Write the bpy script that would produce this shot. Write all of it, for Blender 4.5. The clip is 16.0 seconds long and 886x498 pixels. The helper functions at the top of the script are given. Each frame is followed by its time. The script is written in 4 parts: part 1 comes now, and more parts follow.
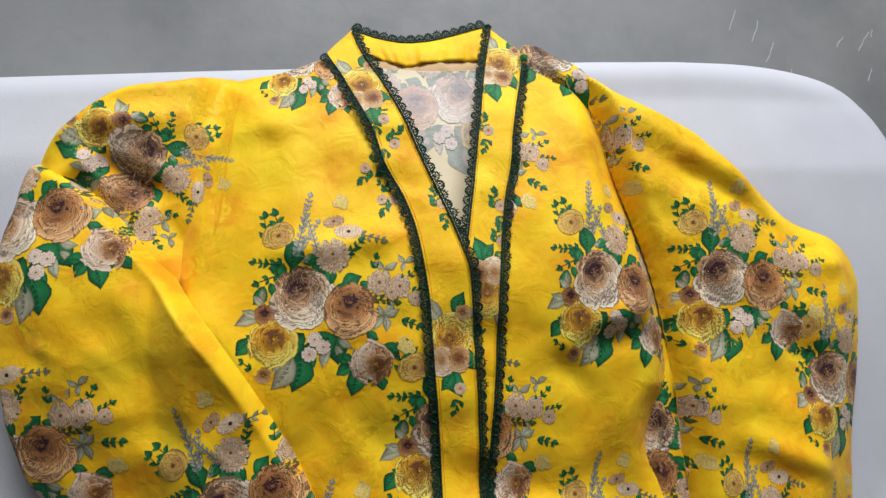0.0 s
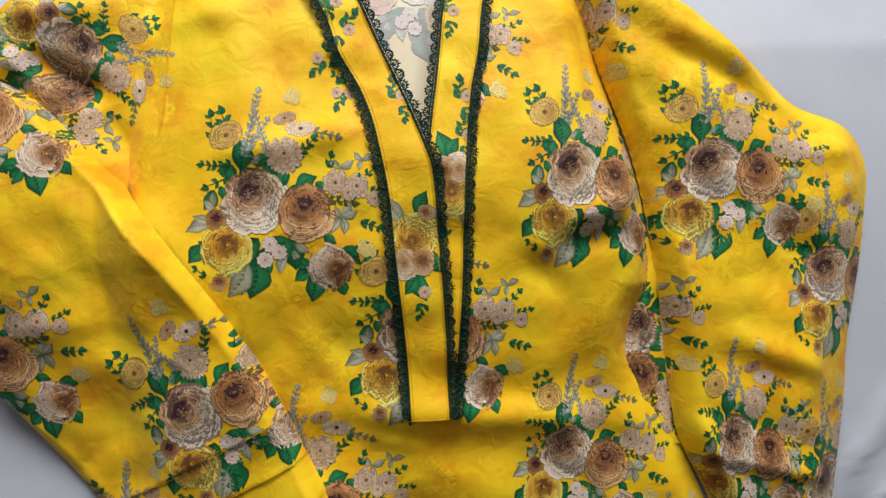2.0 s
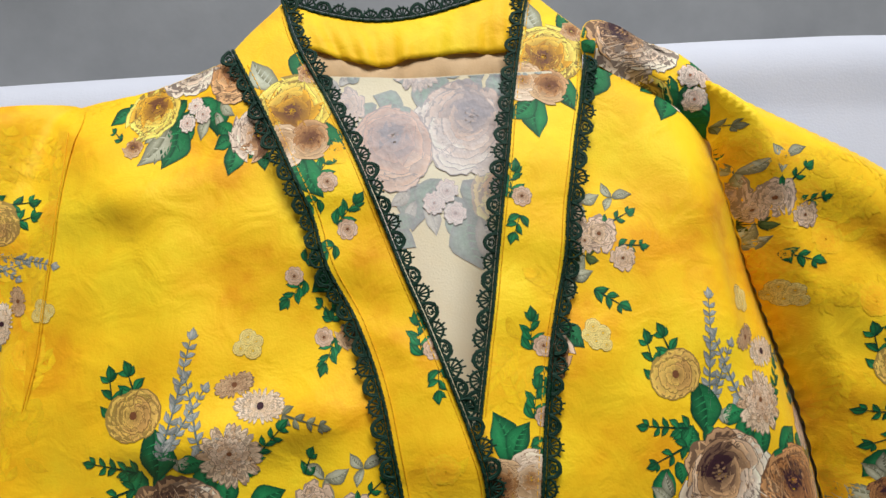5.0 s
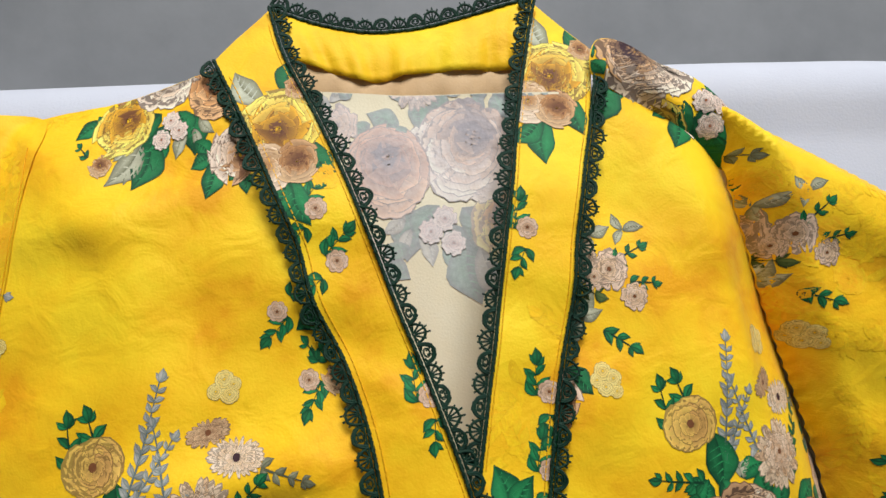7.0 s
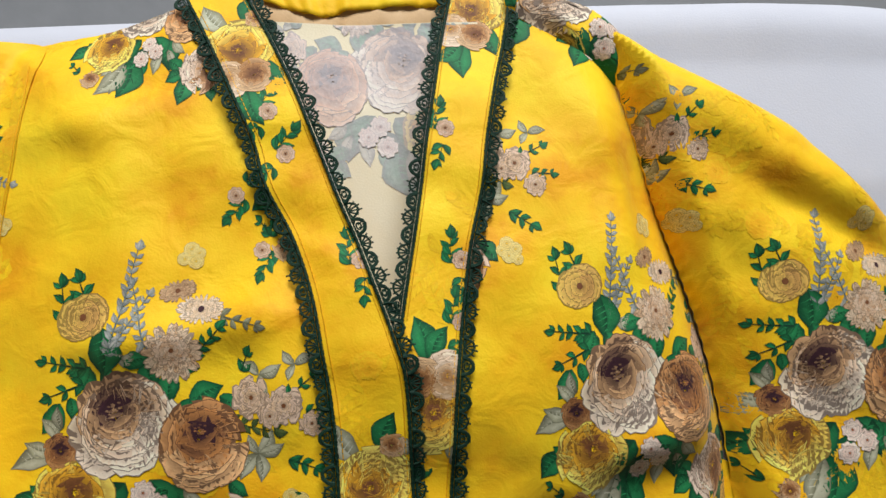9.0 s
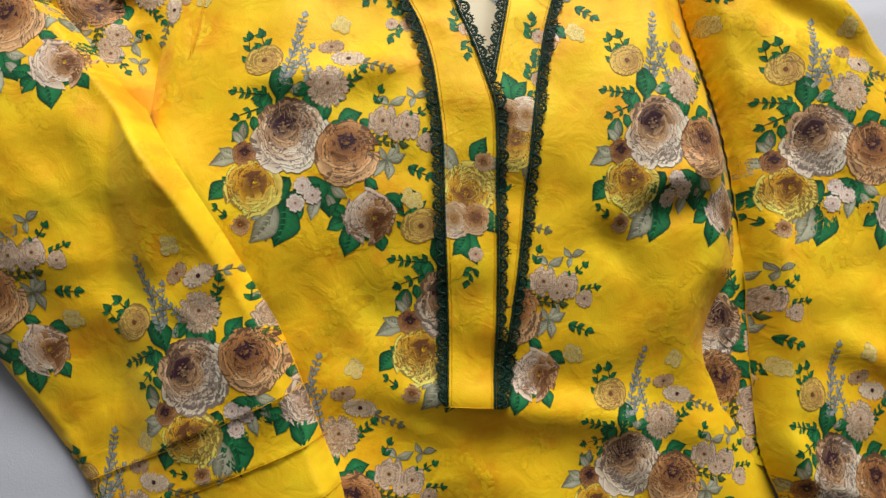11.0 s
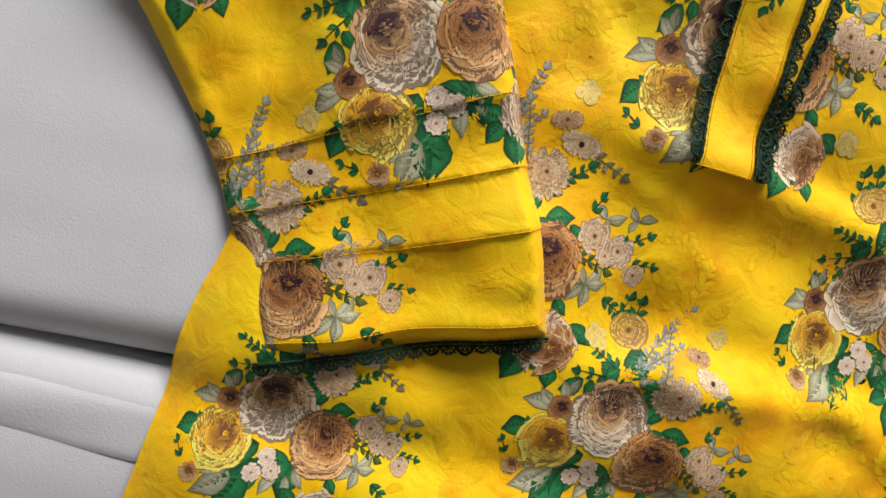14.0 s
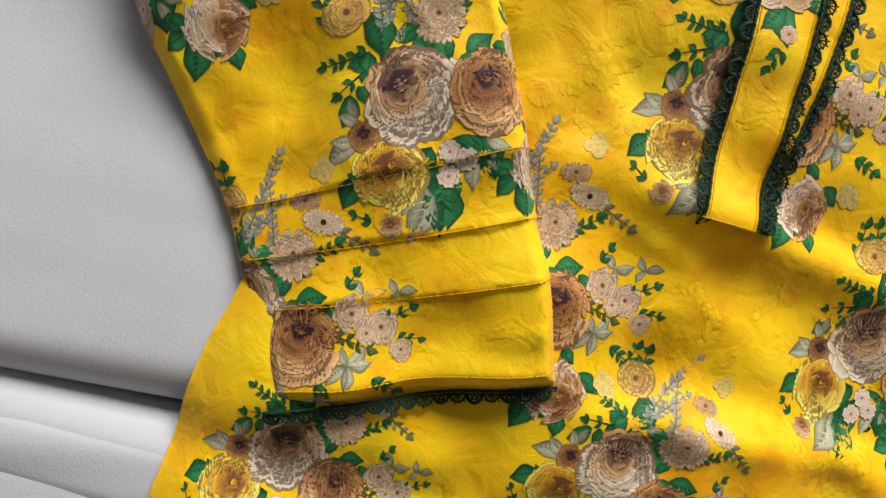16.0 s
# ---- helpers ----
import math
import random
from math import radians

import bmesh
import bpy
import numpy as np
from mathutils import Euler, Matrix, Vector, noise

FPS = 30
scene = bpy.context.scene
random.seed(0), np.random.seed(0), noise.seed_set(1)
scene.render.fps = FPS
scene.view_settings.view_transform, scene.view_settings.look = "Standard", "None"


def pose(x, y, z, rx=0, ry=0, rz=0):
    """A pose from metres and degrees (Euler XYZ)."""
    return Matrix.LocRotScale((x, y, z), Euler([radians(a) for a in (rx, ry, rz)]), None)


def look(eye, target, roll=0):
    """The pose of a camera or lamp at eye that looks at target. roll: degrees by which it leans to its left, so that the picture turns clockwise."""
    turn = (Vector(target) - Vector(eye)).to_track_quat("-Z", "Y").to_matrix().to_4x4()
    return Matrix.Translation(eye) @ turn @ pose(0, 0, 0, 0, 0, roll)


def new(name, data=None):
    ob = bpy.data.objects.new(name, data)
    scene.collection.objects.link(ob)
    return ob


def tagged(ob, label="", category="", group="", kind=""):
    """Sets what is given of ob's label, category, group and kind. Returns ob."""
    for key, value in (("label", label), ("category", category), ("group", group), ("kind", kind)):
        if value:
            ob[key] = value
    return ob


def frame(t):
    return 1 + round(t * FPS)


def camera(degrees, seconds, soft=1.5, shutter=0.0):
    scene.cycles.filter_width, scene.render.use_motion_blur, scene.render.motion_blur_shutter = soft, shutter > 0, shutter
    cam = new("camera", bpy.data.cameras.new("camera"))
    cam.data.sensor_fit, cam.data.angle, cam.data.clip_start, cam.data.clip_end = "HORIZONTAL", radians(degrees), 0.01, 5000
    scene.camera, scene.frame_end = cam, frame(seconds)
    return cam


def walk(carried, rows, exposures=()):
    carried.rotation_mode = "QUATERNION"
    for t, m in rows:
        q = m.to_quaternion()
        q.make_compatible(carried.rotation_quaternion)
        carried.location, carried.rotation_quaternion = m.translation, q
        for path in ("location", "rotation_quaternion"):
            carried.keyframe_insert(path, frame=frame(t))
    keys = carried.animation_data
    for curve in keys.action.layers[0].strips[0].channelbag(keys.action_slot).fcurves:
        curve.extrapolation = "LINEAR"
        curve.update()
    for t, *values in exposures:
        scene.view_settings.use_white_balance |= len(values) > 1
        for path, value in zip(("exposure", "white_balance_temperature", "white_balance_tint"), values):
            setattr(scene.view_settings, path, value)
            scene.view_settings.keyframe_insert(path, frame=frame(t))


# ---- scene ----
cam = camera(72.5, 16.0)
PATH = [
    (0, (-0.118, 0.042, 0.698), (0.11, 0.308, -1.271), 39.8),
    (0.5, (-0.105, 0.071, 0.673), (0.053, 0.276, -1.31), 38.1),
    (1, (-0.116, 0.074, 0.648), (0.133, 0.198, -1.333), 61.0),
    (1.5, (-0.069, 0.064, 0.677), (0.064, 0.078, -1.318), 80.5),
    (2, (-0.064, 0.03, 0.668), (0.076, 0.017, -1.327), 92.8),
    (2.5, (-0.065, 0.042, 0.679), (-0.013, 0.078, -1.32), 52.2),
    (3, (-0.025, 0.075, 0.67), (-0.086, 0.109, -1.329), -62.2),
    (3.5, (-0.078, 0.118, 0.589), (0.023, 0.181, -1.407), 55.3),
    (4, (-0.077, 0.165, 0.52), (0.108, 0.243, -1.47), 63.8),
    (4.5, (-0.051, 0.174, 0.489), (0.167, 0.225, -1.498), 73.6),
    (5, (-0.064, 0.195, 0.465), (0.019, 0.227, -1.533), 67.6),
    (5.2, (-0.072, 0.206, 0.454), (-0.003, 0.25, -1.544), 53.9),
    (7.3, (-0.071, 0.211, 0.44), (0.082, 0.257, -1.554), 73.1),
    (7.5, (-0.072, 0.215, 0.441), (0.079, 0.227, -1.553), 84.9),
    (8, (-0.077, 0.214, 0.445), (0.115, 0.237, -1.546), 82.6),
    (8.5, (-0.061, 0.198, 0.467), (0.117, 0.26, -1.524), 70.2),
    (9, (-0.038, 0.146, 0.497), (0.109, 0.217, -1.497), 63.4),
    (9.5, (-0.042, 0.078, 0.531), (-0.037, 0.147, -1.468), 4.8),
    (9.7, (-0.051, 0.047, 0.544), (-0.049, 0.12, -1.455), 2.8),
    (11.8, (-0.142, -0.052, 0.609), (-0.045, 0.082, -1.384), 38.3),
    (12, (-0.168, -0.065, 0.61), (-0.11, 0.058, -1.385), 29.8),
    (12.5, (-0.198, -0.115, 0.603), (-0.108, -0.042, -1.394), 60.8),
    (13, (-0.207, -0.171, 0.575), (-0.104, -0.178, -1.422), 105.0),
    (13.5, (-0.225, -0.17, 0.522), (-0.108, -0.264, -1.473), 140.2),
    (14, (-0.211, -0.185, 0.492), (-0.049, -0.239, -1.501), 123.0),
    (14.5, (-0.213, -0.149, 0.443), (-0.039, -0.231, -1.548), 128.0),
    (15, (-0.236, -0.191, 0.424), (-0.081, -0.235, -1.57), 124.3),
    (15.5, (-0.226, -0.181, 0.449), (-0.069, -0.244, -1.544), 127.7),
    (16, (-0.224, -0.173, 0.495), (-0.062, -0.149, -1.499), 96.6),
]
walk(cam, [(t, look(eye, target, roll)) for t, eye, target, roll in PATH],
     exposures=[(0.0, -0.06, 6500, 10), (3.0, -0.02, 6500, 10), (4.0, -0.2, 6480, 10), (8.5, -0.2, 6480, 10), (9.7, -0.04, 6550, 10), (12.0, 0.16, 6900, 10), (13.0, 0.42, 7150, 10), (16.0, 0.5, 7200, 10)])

# ---- light ----
world = bpy.data.worlds.new("daylight")
scene.world = world
world.use_nodes = True
sky = world.node_tree.nodes.new("ShaderNodeTexSky")
sky.sky_type, sky.sun_disc = "NISHITA", False
sky.sun_elevation, sky.sun_rotation = radians(35), radians(200)
world.node_tree.links.new(sky.outputs[0], world.node_tree.nodes["Background"].inputs[0])
world.node_tree.nodes["Background"].inputs[1].default_value = 0.08
window_light = bpy.data.lights.new("window_daylight", "AREA")
window_light.shape, window_light.size, window_light.size_y = "RECTANGLE", 1.3, 0.9
window_light.energy, window_light.color = 70.0, (0.97, 0.985, 1.0)
new("window_daylight", window_light).matrix_world = look((0.12, 1.90, 1.28), (-0.05, 0.0, 0.1))


# ---- materials ----
def material(name, rough=0.6, bump=0.0, scale=800.0, colors=(), blot=12.0, sheen=0.0, metal=0.0, attribute="", detail=4.0, crumple=0.0):
    """A surface with a two-scale colour mix and a fine relief."""
    m = bpy.data.materials.new(name)
    m.use_nodes = True
    n, l = m.node_tree.nodes, m.node_tree.links
    b = n["Principled BSDF"]
    b.inputs["Roughness"].default_value, b.inputs["Metallic"].default_value = rough, metal
    b.inputs["Specular IOR Level"].default_value = 0.25
    b.inputs["Sheen Weight"].default_value = sheen
    co = n.new("ShaderNodeTexCoord")
    if attribute:
        a = n.new("ShaderNodeAttribute")
        a.attribute_name = attribute
        fine = n.new("ShaderNodeTexNoise")
        fine.inputs["Scale"].default_value, fine.inputs["Detail"].default_value = 420.0, 3.0
        l.new(co.outputs["Object"], fine.inputs["Vector"])
        mul = n.new("ShaderNodeMix")
        mul.data_type, mul.blend_type = "RGBA", "OVERLAY"
        mul.inputs[0].default_value = 0.2
        l.new(a.outputs["Color"], mul.inputs[6])
        l.new(fine.outputs["Fac"], mul.inputs[7])
        l.new(mul.outputs[2], b.inputs["Base Color"])
    else:
        big = n.new("ShaderNodeTexNoise")
        big.inputs["Scale"].default_value, big.inputs["Detail"].default_value, big.inputs["Roughness"].default_value = blot, detail, 0.6
        l.new(co.outputs["Object"], big.inputs["Vector"])
        ramp = n.new("ShaderNodeValToRGB")
        ramp.color_ramp.elements[0].position, ramp.color_ramp.elements[1].position = 0.3, 0.72
        ramp.color_ramp.elements[0].color, ramp.color_ramp.elements[1].color = (*colors[0], 1), (*colors[-1], 1)
        for k, c in enumerate(colors[1:-1]):
            ramp.color_ramp.elements.new(0.3 + 0.42 * (k + 1) / (len(colors) - 1)).color = (*c, 1)
        l.new(big.outputs["Fac"], ramp.inputs[0])
        l.new(ramp.outputs[0], b.inputs["Base Color"])
    if bump:
        f = n.new("ShaderNodeTexNoise")
        f.inputs["Scale"].default_value, f.inputs["Detail"].default_value = scale, 2.0
        l.new(co.outputs["Object"], f.inputs["Vector"])
        k = n.new("ShaderNodeBump")
        k.inputs["Strength"].default_value, k.inputs["Distance"].default_value = bump, 0.0006
        l.new(f.outputs["Fac"], k.inputs["Height"])
        if crumple:
            wide = n.new("ShaderNodeTexNoise")
            wide.inputs["Scale"].default_value, wide.inputs["Detail"].default_value, wide.inputs["Distortion"].default_value = crumple, 3.0, 0.8
            l.new(co.outputs["Object"], wide.inputs["Vector"])
            big_k = n.new("ShaderNodeBump")
            big_k.inputs["Strength"].default_value, big_k.inputs["Distance"].default_value = 0.45, 0.003
            l.new(wide.outputs["Fac"], big_k.inputs["Height"])
            l.new(big_k.outputs["Normal"], k.inputs["Normal"])
        l.new(k.outputs["Normal"], b.inputs["Normal"])
    return m


M_YELLOW = material("yellow_cotton", 0.62, 0.25, 900, [(0.82, 0.37, 0.004), (0.90, 0.50, 0.007), (0.93, 0.60, 0.012), (0.94, 0.65, 0.016)], 17.0, 0.05, detail=9.0, crumple=48.0)
M_YELLOW.node_tree.nodes["Color Ramp"].color_ramp.elements[0].position = 0.36
M_YELLOW.node_tree.nodes["Color Ramp"].color_ramp.elements[3].position = 0.64
M_PRINT = material("printed_cotton", 0.62, 0.2, 900, attribute="tint", sheen=0.05, crumple=48.0)
M_CREAM = material("cream_cotton_reverse", 0.75, 0.25, 900, [(0.86, 0.74, 0.50), (0.90, 0.82, 0.62)], 14.0)
# cream reverse again, with the collar's shade put into a darker peach colour
M_CREAM_SHADED = material("shaded_cream_reverse", 0.75, 0.25, 900, [(0.56, 0.36, 0.18), (0.66, 0.46, 0.26)], 40.0)
M_LACE = material("green_crochet_thread", 0.55, 0.6, 2500, [(0.002, 0.020, 0.010), (0.005, 0.038, 0.02)], 300.0)
M_THREAD = material("yellow_thread", 0.6, 0.0, 900, [(0.80, 0.40, 0.004), (0.88, 0.48, 0.01)], 200.0)
M_SHEET = material("white_cotton_sheet", 0.85, 0.3, 700, [(0.52, 0.53, 0.585), (0.58, 0.59, 0.645)], 7.0, 0.1)
M_FLOOR = material("grey_cement", 0.42, 0.5, 60, [(0.16, 0.165, 0.17), (0.22, 0.224, 0.228), (0.26, 0.265, 0.27)], 5.0, detail=9.0)
M_SCUFF = material("pale_scuff", 0.5, 0.0, 60, [(0.36, 0.37, 0.38), (0.42, 0.43, 0.44)], 30.0)
M_CRACK = material("cement_crack", 0.7, 0.0, 60, [(0.13, 0.133, 0.137), (0.16, 0.163, 0.167)], 30.0)
# mid-tone of the unseen room, chosen for how much light it bounces
M_WALL = material("unseen_room_midtone", 0.8, 0.2, 90, [(0.30, 0.295, 0.28), (0.36, 0.35, 0.335)], 3.0)
M_PINK = material("pink_plastic", 0.4, 0.0, 60, [(0.85, 0.16, 0.33), (0.88, 0.2, 0.37)], 20.0)
M_PURPLE = material("purple_plastic", 0.4, 0.0, 60, [(0.10, 0.03, 0.32), (0.13, 0.045, 0.36)], 20.0)
M_FRAME = material("window_paint", 0.4, 0.0, 60, [(0.6, 0.6, 0.6), (0.7, 0.7, 0.7)], 5.0)


# ---- mesh helpers ----
def obj_from(name, V, F, mat, parent=None, label="", normals=None, tint=None, smooth=True):
    me = bpy.data.meshes.new(name)
    me.from_pydata(np.asarray(V, float).tolist(), [], F if isinstance(F, list) else F.tolist())
    me.materials.append(mat)
    if tint is not None:
        a = me.color_attributes.new("tint", "FLOAT_COLOR", "POINT")
        a.data.foreach_set("color", np.c_[tint, np.ones(len(tint))].astype(np.float32).ravel())
    me.polygons.foreach_set("use_smooth", np.full(len(me.polygons), smooth))
    me.update()
    if normals is not None:
        me.normals_split_custom_set_from_vertices(normals.tolist())
    ob = new(name, me)
    if parent:
        ob.parent = parent
    if label:
        tagged(ob, label)
    return ob


def part(name, bm, mat, parent=None, label="", smooth=False):
    me = bpy.data.meshes.new(name)
    bm.to_mesh(me)
    bm.free()
    me.materials.append(mat)
    me.polygons.foreach_set("use_smooth", np.full(len(me.polygons), smooth))
    ob = new(name, me)
    if parent:
        ob.parent = parent
    if label:
        tagged(ob, label)
    return ob


def box(bm, lo, hi, bevel=0.0):
    c, s = (Vector(lo) + Vector(hi)) / 2, Vector(hi) - Vector(lo)
    g = bmesh.ops.create_cube(bm, size=1, matrix=Matrix.Translation(c) @ Matrix.Diagonal((*s, 1)))
    if bevel:
        bmesh.ops.bevel(bm, geom=list({e for v in g["verts"] for e in v.link_edges}), offset=bevel, segments=3, profile=0.5, affect="EDGES")


def curve(points, n=12, closed=False):
    """A smooth line through the points."""
    p = np.array(points, float)
    p = np.vstack([p[-1], p, p[:2]]) if closed else np.vstack([2 * p[0] - p[1], p, 2 * p[-1] - p[-2]])
    t = np.linspace(0, 1, n, endpoint=False)[:, None]
    out = []
    for a, b, c, d in zip(p, p[1:], p[2:], p[3:]):
        out.append(0.5 * (2 * b + (c - a) * t + (2 * a - 5 * b + 4 * c - d) * t**2 + (3 * b - a - 3 * c + d) * t**3))
    out = np.vstack(out)
    return out if closed else np.vstack([out, p[-2]])


def inside(P, poly):
    """Signed distance of points to a closed line: positive inside."""
    out = np.empty(len(P))
    a, b = poly, np.roll(poly, -1, 0)
    ab = b - a
    ll = np.maximum((ab**2).sum(1), 1e-12)
    for s in range(0, len(P), 8000):
        q = P[s:s + 8000, None, :]
        t = np.clip(((q - a) * ab).sum(2) / ll, 0, 1)
        d = np.sqrt(((q - a - t[..., None] * ab)**2).sum(2)).min(1)
        up = (a[:, 1] > q[..., 1]) != (b[:, 1] > q[..., 1])
        with np.errstate(divide="ignore", invalid="ignore"):
            xs = a[:, 0] + (q[..., 1] - a[:, 1]) * ab[:, 0] / ab[:, 1]
        odd = (up & (q[..., 0] < xs)).sum(1) % 2 == 1
        out[s:s + 8000] = np.where(odd, d, -d)
    return out


def clip(P, T, D, extra):
    """Keeps the part of the triangles where D > 0. extra: more columns a vertex carries."""
    full = np.c_[P, extra]
    s = (D[T] > 0).sum(1)
    keep = [T[s == 3]]
    V, new_t, made = [full], [], {}
    count = len(full)

    def cut(i, j):
        nonlocal count
        k = (min(i, j), max(i, j))
        if k not in made:
            f = D[i] / (D[i] - D[j])
            V.append((full[i] + f * (full[j] - full[i]))[None])
            made[k] = count
            count += 1
        return made[k]

    for tri in T[(s > 0) & (s < 3)].tolist():
        ring = []
        for i, j in zip(tri, tri[1:] + tri[:1]):
            if D[i] > 0:
                ring.append(i)
            if (D[i] > 0) != (D[j] > 0):
                ring.append(cut(i, j))
        new_t += [(ring[0], ring[k], ring[k + 1]) for k in range(1, len(ring) - 1)]
    if new_t:
        keep.append(np.array(new_t))
    T2, V = np.vstack(keep), np.vstack(V)
    used, back = np.unique(T2, return_inverse=True)
    return V[used], back.reshape(-1, 3)


class Field:
    """Cloth on a fine grid: how far inside the outline, and how high it lies."""

    def __init__(self, poly, H, step, margin=0.012):
        self.poly, self.step = poly, step
        self.lo = np.maximum(poly.min(0), (-0.5, -0.5)) - margin
        hi = poly.max(0) + margin
        self.n = np.ceil((hi - self.lo) / step).astype(int) + 1
        xs, ys = self.lo[0] + step * np.arange(self.n[0]), self.lo[1] + step * np.arange(self.n[1])
        self.P = np.stack(np.meshgrid(xs, ys, indexing="ij"), -1).reshape(-1, 2)
        d = inside(self.P, poly)
        self.D = d.reshape(self.n)
        self.Z = H(self.P, d).reshape(self.n)
        self.GX, self.GY = np.gradient(self.Z, step)

    def sample(self, A, P):
        q = np.clip((P - self.lo) / self.step, 0, self.n - 1.001)
        i = q.astype(int)
        f = q - i
        x, y, u, v = i[:, 0], i[:, 1], f[:, 0], f[:, 1]
        return A[x, y] * (1 - u) * (1 - v) + A[x + 1, y] * u * (1 - v) + A[x, y + 1] * (1 - u) * v + A[x + 1, y + 1] * u * v

    def d(self, P):
        return self.sample(self.D, P)

    def __call__(self, P):
        return self.sample(self.Z, P)

    def normals(self, P):
        n = np.c_[-self.sample(self.GX, P), -self.sample(self.GY, P), np.ones(len(P))]
        return n / np.linalg.norm(n, axis=1)[:, None]


def panel(name, field, mat, parent, label=""):
    """A sheet of cloth over the inside of a field."""
    i = np.arange(len(field.P)).reshape(field.n)
    a, b, c, d = i[:-1, :-1].ravel(), i[1:, :-1].ravel(), i[1:, 1:].ravel(), i[:-1, 1:].ravel()
    T = np.vstack([np.c_[a, b, c], np.c_[a, c, d]])
    V, T = clip(field.P, T, field.D.ravel(), np.zeros((len(field.P), 0)))
    return obj_from(name, np.c_[V, field(V)], T, mat, parent, label, field.normals(V))


def tubes(lines, radius, sides=5):
    """Round threads along several 3D lines, as one list of points and faces."""
    V, F, base = [], [], 0
    ang = np.linspace(0, 2 * math.pi, sides, endpoint=False)
    for line in lines:
        line = np.asarray(line, float)
        tan = np.gradient(line, axis=0)
        tan /= np.maximum(np.linalg.norm(tan, axis=1), 1e-9)[:, None]
        side = np.cross(tan, (0, 0, 1.0))
        flat = np.linalg.norm(side, axis=1) < 1e-6
        side[flat] = (1, 0, 0)
        side /= np.linalg.norm(side, axis=1)[:, None]
        top = np.cross(side, tan)
        V.append((line[:, None] + radius * (np.cos(ang)[None, :, None] * side[:, None] + np.sin(ang)[None, :, None] * top[:, None])).reshape(-1, 3))
        n = len(line)
        k = np.arange(n - 1)[:, None] * sides + np.arange(sides)
        k2 = np.arange(n - 1)[:, None] * sides + (np.arange(sides) + 1) % sides
        F.append(np.stack([k, k2, k2 + sides, k + sides], -1).reshape(-1, 4) + base)
        base += n * sides
    return np.vstack(V), np.vstack(F)


# ---- setting ----
bm = bmesh.new()
box(bm, (-2.4, -2.4, -0.1), (2.2, 2.0, 0.0))
tagged(part("floor", bm, M_FLOOR), "bare grey cement floor with scuffs and trowel marks", "floor", kind="structure")
# walls and ceiling stay out of view, added to hold and bounce light
for nm, lo, hi in (("unseen_wall_west", (-2.55, -2.4, 0), (-2.4, 2.0, 2.7)), ("unseen_wall_east", (2.2, -2.4, 0), (2.35, 2.0, 2.7)), ("unseen_wall_south", (-2.55, -2.55, 0), (2.35, -2.4, 2.7))):
    bm = bmesh.new()
    box(bm, lo, hi)
    tagged(part(nm, bm, M_WALL), "unseen wall added to enclose the window light", "wall", kind="structure")
bm = bmesh.new()
for lo, hi in (((-2.55, 2.0, 0), (2.35, 2.15, 0.8)), ((-2.55, 2.0, 2.2), (2.35, 2.15, 2.7)), ((-2.55, 2.0, 0.8), (-0.9, 2.15, 2.2)), ((0.9, 2.0, 0.8), (2.35, 2.15, 2.2))):
    box(bm, lo, hi)
tagged(part("unseen_wall_north", bm, M_WALL), "unseen wall added round the window opening", "wall", kind="structure")
bm = bmesh.new()
box(bm, (-2.55, -2.55, 2.7), (2.35, 2.15, 2.8))
tagged(part("ceiling", bm, M_WALL), "unseen ceiling added to enclose the window light", "ceiling", kind="structure")
# window out of view, added on the side the daylight comes from
window = tagged(new("window_1"), "unseen window frame added where the daylight enters", "window", kind="structure")
for lo, hi in (((-0.9, 2.05, 0.8), (0.9, 2.1, 0.85)), ((-0.9, 2.05, 2.15), (0.9, 2.1, 2.2)), ((-0.9, 2.05, 0.85), (-0.85, 2.1, 2.15)), ((0.85, 2.05, 0.85), (0.9, 2.1, 2.15)), ((-0.02, 2.05, 0.85), (0.02, 2.1, 2.15))):
    bm = bmesh.new()
    box(bm, lo, hi)
    part("window_frame", bm, M_FRAME, window)

# scuffs and trowel cracks of the cement
rng = np.random.default_rng(4)
lines = []
for k in range(34):
    p = np.array([rng.uniform(0.3, 0.62), rng.uniform(0.3, 0.62)])
    d = np.array([0.5, 1.0]) + rng.normal(0, 0.25, 2)
    q = p + d / np.linalg.norm(d) * rng.uniform(0.008, 0.035)
    lines.append(np.c_[np.linspace(p, q, 6) + rng.normal(0, 0.0006, (6, 2)), np.full(6, -0.0004)])
V, F = tubes(lines, 0.0008)
tagged(obj_from("floor_scuffs", V, F, M_SCUFF), "pale scratches on the grey cement floor", "scratches", kind="stuff")
lines = []
for k in range(9):
    p = np.array([rng.uniform(-0.6, 0.1), rng.uniform(0.33, 0.6)])
    a, n = rng.uniform(0.8, 2.3), rng.integers(7, 16)
    turn = rng.normal(0, 0.1)
    pts = [p]
    for j in range(n):
        a += turn + rng.normal(0, 0.15)
        pts.append(pts[-1] + 0.005 * np.array([math.cos(a), math.sin(a)]))
    lines.append(np.c_[np.array(pts), np.full(len(pts), -0.0003)])
V, F = tubes(lines, 0.0006)
tagged(obj_from("floor_cracks", V, F, M_CRACK), "fine dark trowel marks in the cement floor", "cracks", kind="stuff")


